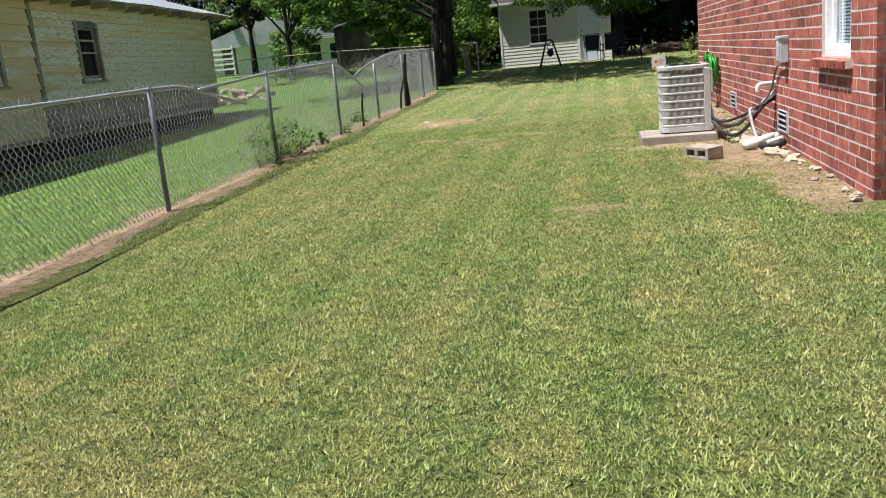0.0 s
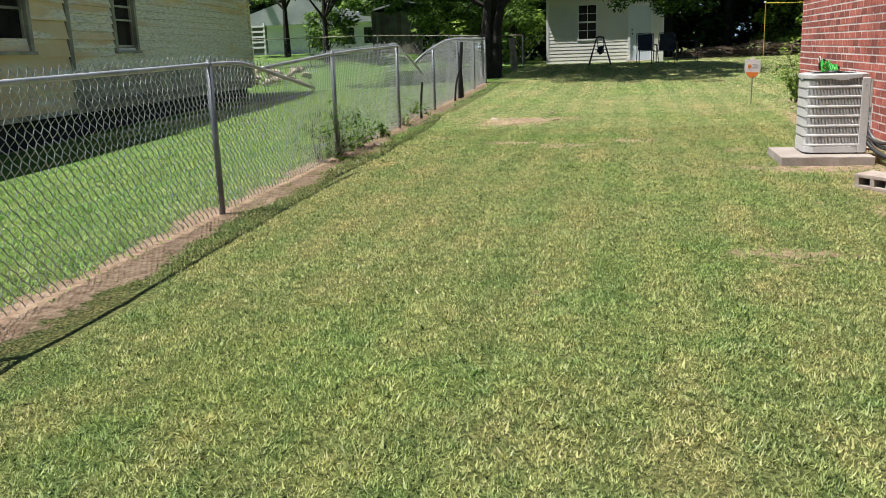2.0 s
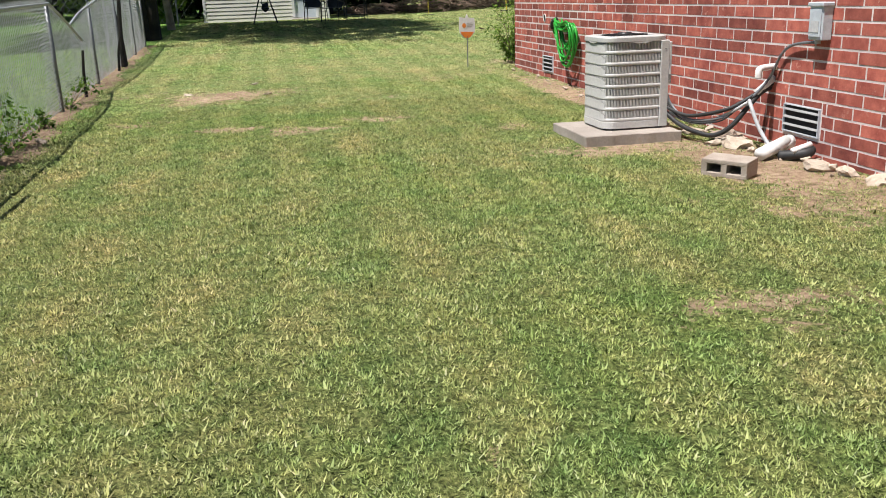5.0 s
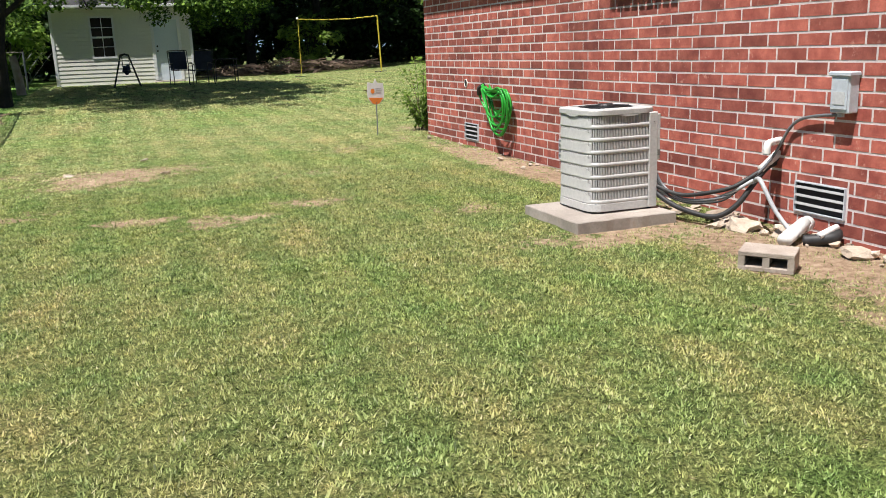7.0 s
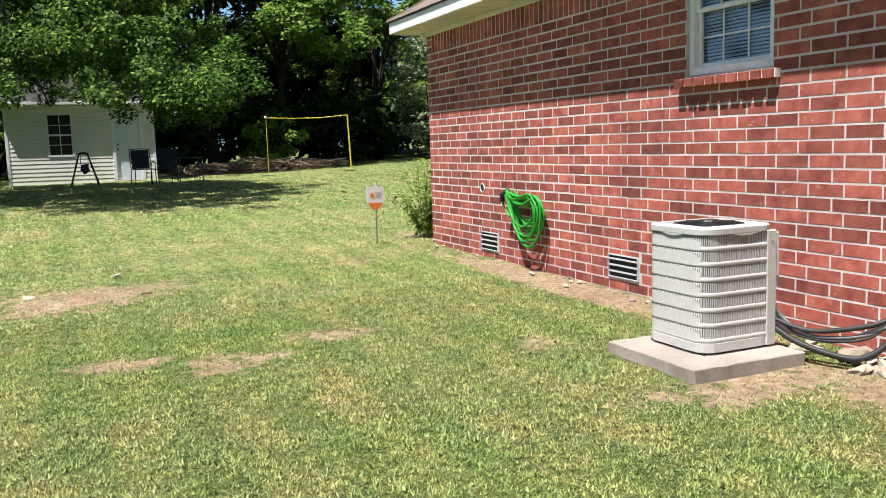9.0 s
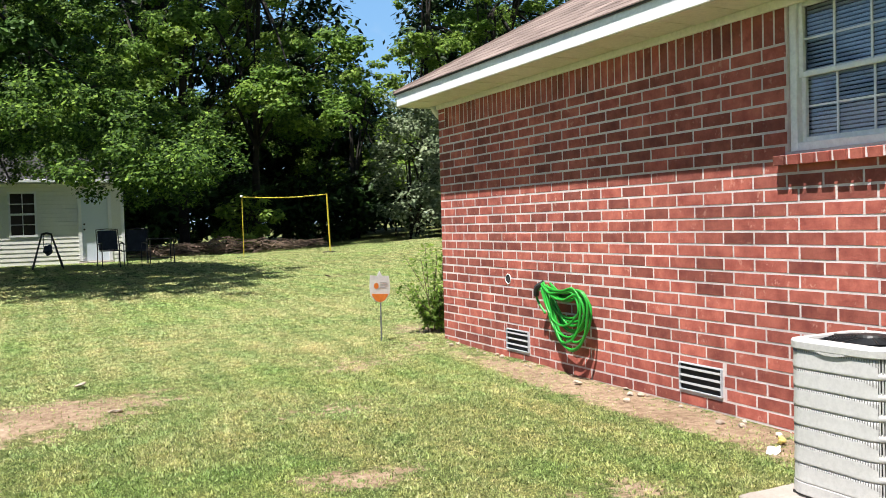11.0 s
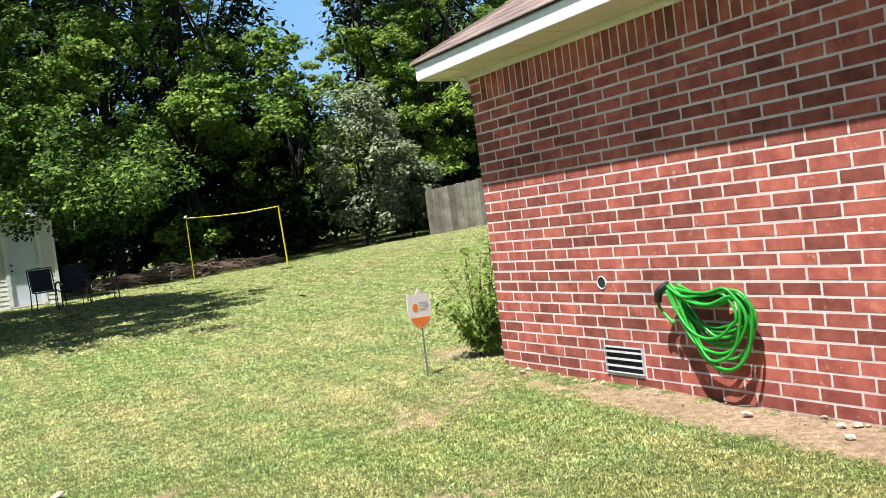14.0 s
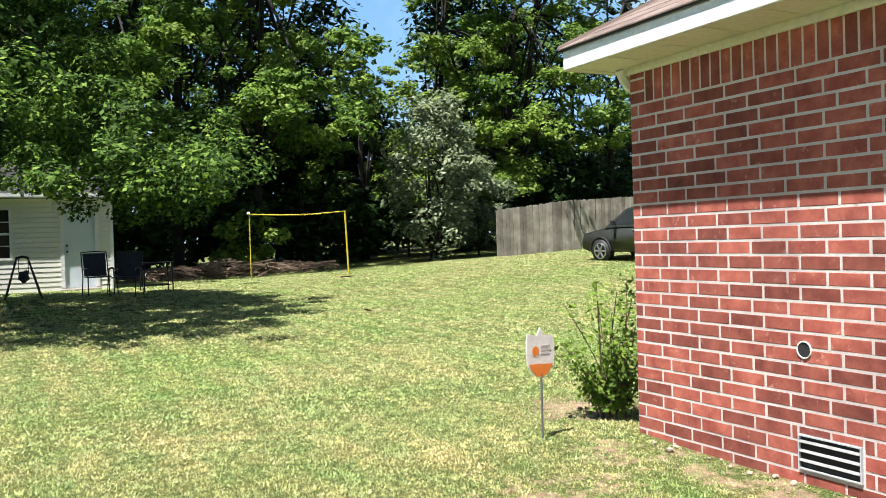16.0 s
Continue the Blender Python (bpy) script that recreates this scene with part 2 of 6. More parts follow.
OLDWOOD = surface("weathered_grey_wood", (0.22, 0.195, 0.155), (0.42, 0.38, 0.32), 2.5, 50, 0.9, 0, 0.5, 0.004, 0.42, None, 0.62, True)
BARNWOOD = surface("dark_barn_boards", (0.11, 0.10, 0.085), (0.19, 0.175, 0.15), 2.5, 40, 0.9, 0, 0.5, 0.004, 0.3)
YELLOW = weathered_paint()
SIDING = surface("cream_vinyl_siding", (0.76, 0.75, 0.67), (0.82, 0.81, 0.74), 1.2, 40, 0.6, 0, 0.08, 0.002)
WHITEWALL = surface("white_painted_boards", (0.74, 0.74, 0.75), (0.82, 0.82, 0.83), 1.2, 40, 0.7, 0, 0.1, 0.002)
DOORPAINT = surface("pale_blue_white_door", (0.62, 0.70, 0.78), (0.68, 0.75, 0.82), 1.2, 30, 0.45, 0, 0.05, 0.001)
METALROOF = surface("grey_sheet_metal_roof", (0.40, 0.42, 0.44), (0.55, 0.57, 0.58), 1.2, 30, 0.5, 0.55, 0.1, 0.002, 0, (0.30, 0.25, 0.2), 0.68)
POSTYELLOW = surface("yellow_pole_paint", (0.55, 0.44, 0.03), (0.64, 0.52, 0.05), 3, 40, 0.5, 0, 0.05, 0.001)
FABRIC = surface("dark_blue_sling_fabric", (0.02, 0.025, 0.04), (0.035, 0.042, 0.065), 8, 200, 0.8, 0, 0.3, 0.001)
BLACKMETAL = surface("black_metal", (0.015, 0.015, 0.016), (0.03, 0.03, 0.03), 5, 60, 0.5, 0.3, 0.1, 0.001)
# darker than bare bark: shade under the crowns is in this colour
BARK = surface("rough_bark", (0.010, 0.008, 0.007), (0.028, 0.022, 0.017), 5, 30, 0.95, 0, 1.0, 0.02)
TWIG = surface("dead_brush", (0.10, 0.066, 0.048), (0.28, 0.20, 0.14), 4, 50, 0.95, 0, 0.4, 0.004, 0.4)
ROCK = surface("pale_rubble", (0.33, 0.26, 0.19), (0.56, 0.48, 0.39), 6, 50, 0.95, 0, 0.7, 0.008, 0.3)
CARPAINT = surface("grey_green_metallic_paint", (0.07, 0.078, 0.07), (0.09, 0.098, 0.088), 2, 200, 0.28, 0.6, 0, 0)
CARGLASS = surface("dark_car_glass", (0.02, 0.025, 0.028), (0.03, 0.035, 0.04), 2, 20, 0.06, 0, 0, 0)
# opaque panes: the unlit room behind is put into their dark colour
OLDGLASS = surface("opaque_room_shade_glass", (0.012, 0.011, 0.011), (0.028, 0.022, 0.019), 2, 20, 0.12, 0, 0, 0)
OLDGLASS.node_tree.nodes["Principled BSDF"].inputs["Specular IOR Level"].default_value = 0.15
CHROME = surface("bright_alloy", (0.55, 0.56, 0.58), (0.65, 0.66, 0.68), 6, 60, 0.28, 0.9, 0, 0)
LAMPGLASS = surface("pale_lamp_lens", (0.3, 0.31, 0.32), (0.4, 0.41, 0.42), 6, 60, 0.12, 0.2, 0, 0)
SIGNWHITE = surface("white_sign_plastic", (0.80, 0.80, 0.80), (0.85, 0.85, 0.85), 6, 60, 0.4, 0, 0, 0)
SIGNORANGE = surface("orange_sign_print", (0.80, 0.22, 0.035), (0.86, 0.27, 0.05), 6, 60, 0.4, 0, 0, 0)
SIGNGREY = surface("grey_sign_print", (0.5, 0.5, 0.5), (0.56, 0.56, 0.56), 6, 60, 0.4, 0, 0, 0)
FOAM = surface("yellow_foam", (0.66, 0.52, 0.14), (0.74, 0.60, 0.22), 8, 80, 0.9, 0, 0.3, 0.002)
LEAF = leafy("broad_leaf", [(0.0, (0.045, 0.092, 0.016)), (0.4, (0.10, 0.19, 0.030)), (0.75, (0.165, 0.275, 0.046)), (1.0, (0.26, 0.385, 0.075))], 0.36)
LEAF_SHADE = leafy("shade_tree_leaf", [(0.0, (0.018, 0.040, 0.008)), (0.45, (0.052, 0.108, 0.017)), (0.78, (0.12, 0.215, 0.033)), (1.0, (0.24, 0.36, 0.06))], 0.3, 0.65)
# near-black greens: the shade within the wood is put into the leaf colour
LEAF_DARKENED = leafy("shade_darkened_leaf", [(0.0, (0.009, 0.020, 0.006)), (0.5, (0.018, 0.042, 0.010)), (1.0, (0.05, 0.10, 0.022))], 0.1)
LEAF_PALE = leafy("silvery_leaf", [(0.0, (0.075, 0.105, 0.055)), (0.5, (0.17, 0.215, 0.12)), (1.0, (0.33, 0.38, 0.25))], 0.25)
LEAF_MID = leafy("mid_green_leaf", [(0.0, (0.02, 0.048, 0.010)), (0.5, (0.045, 0.10, 0.018)), (1.0, (0.10, 0.19, 0.035))], 0.12)
LEAF_LIGHT = leafy("light_green_leaf", [(0.0, (0.075, 0.135, 0.021)), (0.5, (0.17, 0.27, 0.042)), (1.0, (0.30, 0.41, 0.08))], 0.38)


# ---- building blocks ----
BASE = {}


def thing(name, place, label, category, group="", kind=""):
    ob = new(name)
    ob.location = place
    ob.empty_display_size = 0.1
    BASE[ob] = Vector(place)
    return tagged(ob, label, category, group, kind)


def part(name, bm, material, parent, label="", smooth=False):
    """One mesh, modelled in world metres, hung under a thing or a part."""
    base = BASE[parent]
    bmesh.ops.translate(bm, verts=bm.verts, vec=-base)
    me = bpy.data.meshes.new(name)
    bm.to_mesh(me)
    bm.free()
    if smooth:
        for p in me.polygons:
            p.use_smooth = True
    me.materials.append(material)
    ob = new(name, me)
    ob.parent = parent
    BASE[ob] = base
    return tagged(ob, label)


def single(name, bm, material, label, category, group="", kind="", smooth=False):
    """A thing that is one mesh, its origin at its base."""
    lo = Vector([min(v.co[i] for v in bm.verts) for i in range(3)])
    hi = Vector([max(v.co[i] for v in bm.verts) for i in range(3)])
    at = Vector(((lo.x + hi.x) / 2, (lo.y + hi.y) / 2, lo.z))
    bmesh.ops.translate(bm, verts=bm.verts, vec=-at)
    me = bpy.data.meshes.new(name)
    bm.to_mesh(me)
    bm.free()
    if smooth:
        for p in me.polygons:
            p.use_smooth = True
    me.materials.append(material)
    ob = new(name, me)
    ob.location = at
    BASE[ob] = at
    return tagged(ob, label, category, group, kind)


def box(bm, lo, hi, bevel=0.0, m=None):
    c = [(a + b) / 2 for a, b in zip(lo, hi)]
    s = [abs(b - a) for a, b in zip(lo, hi)]
    r = bmesh.ops.create_cube(bm, size=1.0, matrix=Matrix.Translation(c) @ Matrix.Diagonal((*s, 1)))
    vs = r["verts"]
    if bevel:
        es = list({e for v in vs for e in v.link_edges})
        out = bmesh.ops.bevel(bm, geom=es, offset=bevel, segments=1, affect="EDGES", profile=0.5)
        vs = list({v for f in out["faces"] for v in f.verts} | {v for v in vs if v.is_valid})
    if m is not None:
        bmesh.ops.transform(bm, matrix=m, verts=vs)
    return vs


def boxed(lo, hi, bevel=0.0):
    bm = bmesh.new()
    box(bm, lo, hi, bevel)
    return bm


def tube(bm, pts, r, sides=6, r_end=None, cap=True):
    """A round bar along a line of points, tapering to r_end."""
    pts = [Vector(p) for p in pts]
    rings, up = [], None
    for i, p in enumerate(pts):
        d = (pts[min(i + 1, len(pts) - 1)] - pts[max(i - 1, 0)]).normalized()
        if up is None:
            up = d.orthogonal().normalized()
        up = (up - d * up.dot(d)).normalized()
        side = d.cross(up)
        k = i / max(1, len(pts) - 1)
        rr = r if r_end is None else r + (r_end - r) * k
        rings.append([bm.verts.new(p + (up * math.cos(a) + side * math.sin(a)) * rr) for a in [2 * math.pi * j / sides for j in range(sides)]])
    for a, b in zip(rings, rings[1:]):
        for j in range(sides):
            bm.faces.new((a[j], a[(j + 1) % sides], b[(j + 1) % sides], b[j]))
    if cap:
        bm.faces.new(rings[0][::-1]), bm.faces.new(rings[-1])


def tubed(pts, r, sides=6, r_end=None):
    bm = bmesh.new()
    tube(bm, pts, r, sides, r_end)
    return bm


def curve_pts(keys, n):
    """A smooth line through key points."""
    keys = [Vector(k) for k in keys]
    out = []
    for i in range(len(keys) - 1):
        p0, p1, p2, p3 = keys[max(i - 1, 0)], keys[i], keys[i + 1], keys[min(i + 2, len(keys) - 1)]
        for j in range(n):
            t = j / n
            out.append(0.5 * ((2 * p1) + (p2 - p0) * t + (2 * p0 - 5 * p1 + 4 * p2 - p3) * t * t + (3 * p1 - p0 - 3 * p2 + p3) * t ** 3))
    return out + [keys[-1]]


def prism(bm, outline, axis, a, b):
    """A flat outline of pairs, pushed along an axis (0 x, 1 y, 2 z) from a to b."""
    def at(p, v):
        q = list(p)
        q.insert(axis, v)
        return q
    lo, hi = [bm.verts.new(at(p, a)) for p in outline], [bm.verts.new(at(p, b)) for p in outline]
    bm.faces.new(lo[::-1]), bm.faces.new(hi)
    for i in range(len(outline)):
        j = (i + 1) % len(outline)
        bm.faces.new((lo[i], lo[j], hi[j], hi[i]))
    bmesh.ops.recalc_face_normals(bm, faces=bm.faces)


def quick(name, verts, faces, material):
    """A large mesh from arrays; every face has as many corners."""
    me = bpy.data.meshes.new(name)
    k = faces.shape[1]
    me.vertices.add(len(verts))
    me.vertices.foreach_set("co", np.ascontiguousarray(verts, dtype=np.float32).ravel())
    me.loops.add(faces.size)
    me.loops.foreach_set("vertex_index", np.ascontiguousarray(faces, dtype=np.int32).ravel())
    me.polygons.add(len(faces))
    me.polygons.foreach_set("loop_start", np.arange(0, faces.size, k, dtype=np.int32))
    me.update(calc_edges=True)
    me.validate()
    me.shade_flat()
    me.materials.append(material)
    return me


def smooth_step(a, b, v):
    k = np.clip((np.asarray(v, dtype=float) - a) / (b - a), 0, 1)
    return k * k * (3 - 2 * k)


def ground(x, y):
    """Height of the ground: a lawn that rises gently away from the start, more so far to either side."""
    z = 0.09 * smooth_step(-2, 9, y) + 0.13 * smooth_step(7, 22, y) + 0.26 * smooth_step(18, 34, y)
    z = z + 0.045 * np.maximum(0, np.asarray(x) - 5) * smooth_step(16, 34, y) * (1 - 0.5 * smooth_step(20, 60, x))
    z = z - 0.14 * smooth_step(-5.5, -9, x) * (1 - smooth_step(22, 32, y)) + 0.75 * smooth_step(27, 46, y) * smooth_step(-5, -12, x)
    return z


def gz(x, y):
    return float(ground(x, y))


# spots of bare soil: x, y, half sizes, strength, turn in degrees
BARE = [(-2.8, 13.05, 0.95, 0.55, 0.82, 25), (-2.12, 10.25, 0.42, 0.3, 0.72, 10), (-2.75, 10.55, 0.36, 0.2, 0.70, 0), (-1.35, 10.7, 0.4, 0.22, 0.6, 0),
        (-0.6, 5.3, 0.45, 0.34, 0.46, 0), (-0.4, 9.8, 0.4, 0.26, 0.46, 0), (0.2, 8.45, 0.75, 0.28, 0.75, 0), (0.75, 7.6, 0.5, 0.95, 0.9, 0), (0.95, 5.9, 0.3, 1.3, 0.8, 0),
        (0.55, 6.6, 0.5, 0.6, 0.6, 0), (0.9, 11.5, 0.28, 2.6, 0.95, 0), (0.75, 14.4, 0.4, 0.6, 0.5, 0), (-0.15, 14.0, 0.7, 0.5, 0.5, 20), (-3.6, 11.2, 0.5, 0.3, 0.55, 0),
        (-3.9, 13.6, 0.5, 0.35, 0.5, 0), (-1.0, 12.3, 0.6, 0.35, 0.42, 0), (3.2, 24.5, 1.2, 0.4, 0.45, 0), (1.3, 15.7, 0.5, 0.5, 0.7, 0), (2.8, 30.5, 0.9, 0.3, 0.45, 0)]


def fence_x(y):
    return -4.05 - 0.043 * y


def bare(x, y):
    x, y = np.asarray(x, dtype=float), np.asarray(y, dtype=float)
    v = np.zeros_like(x)
    for cx, cy, a, b, s, turn in BARE:
        c, d = math.cos(radians(turn)), math.sin(radians(turn))
        u, w = (x - cx) * c + (y - cy) * d, -(x - cx) * d + (y - cy) * c
        v = np.maximum(v, s * np.exp(-((u / a) ** 2 + (w / b) ** 2) ** 1.5 * 0.7))
    wob = 0.05 * np.sin(y * 2.3) + 0.03 * np.sin(y * 6.1 + 1) + 0.02 * np.sin(y * 13)
    strip = np.exp(-((x - fence_x(y) - 0.03 + wob) / 0.22) ** 4) * (y < 24)
    return np.maximum(v, 1.0 * strip)


# ---- ground ----
def steps(spans):
    out = []
    for a, b, s in spans:
        out += list(np.arange(a, b, s))
    return np.array(out + [spans[-1][1]])


SHEET = {}


def on_sheet(x, y):
    """Height of the finished ground sheet under many places at once."""
    xs, ys, z = SHEET["xs"], SHEET["ys"], SHEET["z"]
    i, j = np.clip(np.searchsorted(xs, x) - 1, 0, len(xs) - 2), np.clip(np.searchsorted(ys, y) - 1, 0, len(ys) - 2)
    u, v = (x - xs[i]) / (xs[i + 1] - xs[i]), (y - ys[j]) / (ys[j + 1] - ys[j])
    return (z[j, i] * (1 - u) + z[j, i + 1] * u) * (1 - v) + (z[j + 1, i] * (1 - u) + z[j + 1, i + 1] * u) * v


def make_ground():
    xs = steps([(-400, -60, 34), (-60, -14, 2), (-14, -5.5, 0.5), (-5.5, 2.5, 0.1), (2.5, 12, 0.5), (12, 40, 2), (40, 400, 36)])
    ys = steps([(-60, -4, 4), (-4, 0, 0.4), (0, 17, 0.1), (17, 36, 0.5), (36, 70, 2), (70, 600, 53)])
    X, Y = np.meshgrid(xs, ys)
    Z = ground(X, Y)
    near = (X > -6) & (X < 3) & (Y > -1) & (Y < 17.5)
    bumps = np.array([noise.noise((x * 1.3, y * 1.3, 0)) * 0.012 + noise.noise((x * 6, y * 6, 3)) * 0.006 for x, y in zip(X[near], Y[near])])
    Z[near] += bumps
    B = bare(X, Y)
    Z += 0.05 * np.exp(-(((X + 2.8) / 0.8) ** 2 + ((Y - 13.1) / 0.5) ** 2))
    Z -= 0.012 * B
    SHEET.update(xs=xs, ys=ys, z=Z)
    nx, ny = len(xs), len(ys)
    V = np.stack([X.ravel(), Y.ravel(), Z.ravel()], 1)
    i = (np.arange(ny - 1)[:, None] * nx + np.arange(nx - 1)[None, :]).ravel()
    me = quick("ground", V, np.stack([i, i + 1, i + 1 + nx, i + nx], 1), LAWN)
    at = me.attributes.new("bare", "FLOAT", "POINT")
    at.data.foreach_set("value", B.ravel().astype(np.float32))
    for p in me.polygons:
        p.use_smooth = True
    tagged(new("ground", me), "mown lawn of green and straw-dry grass with bare soil patches", "ground", kind="structure")


make_ground()


def sky_backdrop():
    """Far hazy blue sky behind the wood, from the west round to the east."""
    m, n, l, b = nodes_of("far_sky")
    co = n.new("ShaderNodeNewGeometry").outputs["Position"]
    xyz = n.new("ShaderNodeSeparateXYZ")
    l.new(co, xyz.inputs[0])
    up = n.new("ShaderNodeMapRange")
    l.new(xyz.outputs["Z"], up.inputs["Value"])
    up.inputs["From Min"].default_value, up.inputs["From Max"].default_value = 0, 140
    col = ramp(n, l, up.outputs[0], [(0.0, (0.30, 0.42, 0.55)), (0.35, (0.15, 0.29, 0.47)), (1.0, (0.07, 0.18, 0.40))])
    cloud = ramp(n, l, noise_tex(n, l, co, 0.02, 5, 0.6), [(0.52, (0, 0, 0)), (0.75, (0.5, 0.5, 0.5))])
    e = n.new("ShaderNodeEmission")
    l.new(mix(n, l, cloud, col, (0.42, 0.45, 0.48)), e.inputs["Color"])
    l.new(e.outputs[0], n["Material Output"].inputs["Surface"])
    bm = bmesh.new()
    rows = [[bm.verts.new((260 * math.sin(radians(a)), 260 * math.cos(radians(a)), z)) for a in range(-100, 101, 5)] for z in (-10, 40, 140)]
    for lo, hi in zip(rows, rows[1:]):
        for j in range(len(lo) - 1):
            bm.faces.new((lo[j], lo[j + 1], hi[j + 1], hi[j]))
    single("backdrop", bm, m, "far hazy blue sky beyond the wood", "sky", kind="structure")


sky_backdrop()


# ---- brick house ----
WX, Y0, Y1 = 1.15, 5.09, 14.86
H, L, J = 0.0854, 0.2597, 0.0155
TOP = 2.42
EAVE = 2.676
OPEN = [(9.36, 10.17, 1.78, EAVE), (5.66, 6.43, 0.93, EAVE)]
VENTS = [(13.122, 13.5, 0.40), (10.74, 11.13, 0.40), (7.65, 8.04, 0.40)]
HOLE = (13.46, 0.875)


def brick_mesh(name, size):
    bm = bmesh.new()
    box(bm, [-s / 2 for s in size], [s / 2 for s in size], 0.0025)
    me = bpy.data.meshes.new(name)
    bm.to_mesh(me)
    bm.free()
    me.materials.append(BRICK)
    return me


def brick_house():
    house = thing("brick_house", (1.15, 10, 0.0), "red brick ranch house with white trim and brown shingles", "house")
    # backing wall on the lawn side, pieced round the openings
    f = WX + 0.0016
    y = Y0 + 0.014
    for a, b, lo, hi in sorted(OPEN):
        part("wall_section", boxed((f, y, -0.4), (f + 0.2, a, 2.70)), MORTAR, house, "pale mortar behind red bricks")
        part("wall_section", boxed((f, a, -0.4), (f + 0.2, b, lo)), MORTAR, house, "pale mortar behind red bricks")
        y = b
    wall = part("wall_west", boxed((f, y, -0.4), (f + 0.2, Y1 - 0.007, 2.70)), MORTAR, house, "red brick wall with pale mortar joints")
    part("wall_south", boxed((WX + 0.2041, Y0 + 0.007, -0.4), (9.5, Y0 + 0.2, EAVE)), MORTAR, house)
    part("wall_north", boxed((WX + 0.2041, Y1 - 0.2, -0.4), (9.5, Y1 - 0.007, EAVE)), MORTAR, house)
    part("wall_east", boxed((9.5, Y0, -0.4), (9.7, Y1, EAVE)), BRICK, house)
    # roof: hipped, with boarded eaves
    o = 0.36
    x0, x1, ya, yb, ze = WX - o, 9.7 + o, Y0 - o, Y1 + 0.24, 2.83
    pitch = 0.56
    run = (x1 - x0) / 2
    zr = ze + run * pitch
    bm = bmesh.new()
    A = [(x0 - 0.03, ya, ze), (x1, ya, ze), (x1, yb + 0.03, ze), (x0 - 0.03, yb + 0.03, ze)]
    rid = [((x0 + x1) / 2, ya + run, zr), ((x0 + x1) / 2, max(ya + run + 0.2, yb - run), zr)]
    vs = [bm.verts.new(p) for p in A + rid]
    for q in ((0, 1, 4), (1, 2, 5, 4), (2, 3, 5), (3, 0, 4, 5)):
        bm.faces.new([vs[i] for i in q])
    lo = [bm.verts.new((p[0], p[1], p[2] - 0.02)) for p in A]
    for i in range(4):
        bm.faces.new((vs[i], lo[i], lo[(i + 1) % 4], vs[(i + 1) % 4]))
    roof = part("roof", bm, SHINGLE, house, "brown asphalt shingle roof")
    # shingle courses on the slope over the lawn
    bm = bmesh.new()
    n_up = 30
    for i in range(n_up):
        u = i * 0.14
        xa, za = x0 + u - 0.045, ze + u * pitch - 0.004
        ys, ye = ya + u + 0.02, yb - u * 0.995 + 0.03
        if ye - ys < 0.4:
            break
        yy = ys + (i % 2) * 0.16
        while yy < ye - 0.05:
            w = min(0.32, ye - yy)
            t = 0.009
            g = 0.004 if i else 0.0
            q = [(xa, yy + g, za + t), (xa + 0.155, yy + g, za + 0.155 * pitch + 0.004), (xa + 0.155, yy + w - g, za + 0.155 * pitch + 0.004), (xa, yy + w - g, za + t)]
            v = [bm.verts.new(p) for p in q]
            bm.faces.new(v)
            d = [bm.verts.new((q[k][0], q[k][1], q[k][2] - t)) for k in (0, 3)]
            bm.faces.new((v[0], v[3], d[1], d[0]))
            yy += w
    tagged(part("shingle", bm, SHINGLE, roof), kind="stuff")
    # hip cap
    hp = [Vector((x0 - 0.03, yb + 0.03, ze + 0.01)).lerp(Vector((*rid[1][:2], rid[1][2] + 0.01)), k / 20) for k in range(21)]
    part("ridge_cap", tubed(hp, 0.025, 5), SHINGLE, roof)
    part("fascia", boxed((x0 - 0.02, ya, 2.685), (x0, yb, 2.815), 0.004), WHITE, house, "white painted fascia board")
    part("fascia", boxed((x0 + 0.002, yb, 2.685), (x1, yb + 0.02, 2.815), 0.004), WHITE, house, "white painted fascia board")
    part("fascia", boxed((x0 + 0.002, ya - 0.02, 2.685), (x1, ya, 2.815), 0.004), WHITE, house, "white painted fascia board")
    part("drip_edge", boxed((x0 - 0.032, ya, 2.817), (x0 - 0.001, yb + 0.03, 2.827)), BLACK, house, "dark metal drip edge")
    k = ya
    while k < yb - 0.02:
        part("soffit", boxed((x0 + 0.001, k, 2.684), (WX + 0.3, min(k + 0.40, yb), 2.70)), CREAM, house, "cream vinyl soffit panel")
        part("soffit_joint", boxed((x0 + 0.001, min(k + 0.40, yb), 2.680), (WX + 0.3, min(k + 0.412, yb + 0.001), 2.695)), CREAM, house)
        k += 0.412
    part("soffit", boxed((WX + 0.3, Y1 + 0.003, 2.684), (x1, yb, 2.70)), CREAM, house, "cream vinyl soffit panel")
    part("frieze_board", boxed((WX - 0.022, ya + 0.36, 2.63), (WX + 0.003, Y1 - 0.002, 2.683), 0.003), CREAM, house, "cream frieze board")
    # windows
    for a, b, lo, hi in OPEN:
        window(house, a, b, lo, hi)
    for a, b, top in VENTS:
        vent(house, a, b, top)
    # plain dark plate: the opening's shade as colour
    vent_south = part("foundation_vent", boxed((1.2, Y0 - 0.005, 0.62), (1.62, Y0 + 0.004, 0.85)), DARK, house)
    # outlet hole with collar
    bm = bmesh.new()
    hy, hz = HOLE
    r1, r2 = 0.050, 0.042
    ring = []
    for r, x in ((r1, WX + 0.03), (r1, WX - 0.005), (r1 - 0.003, WX - 0.008), (r2 + 0.002, WX - 0.008), (r2, WX - 0.005), (r2, WX + 0.03)):
        ring.append([bm.verts.new((x, hy + r * math.cos(t), hz + r * math.sin(t))) for t in [2 * math.pi * j / 18 for j in range(18)]])
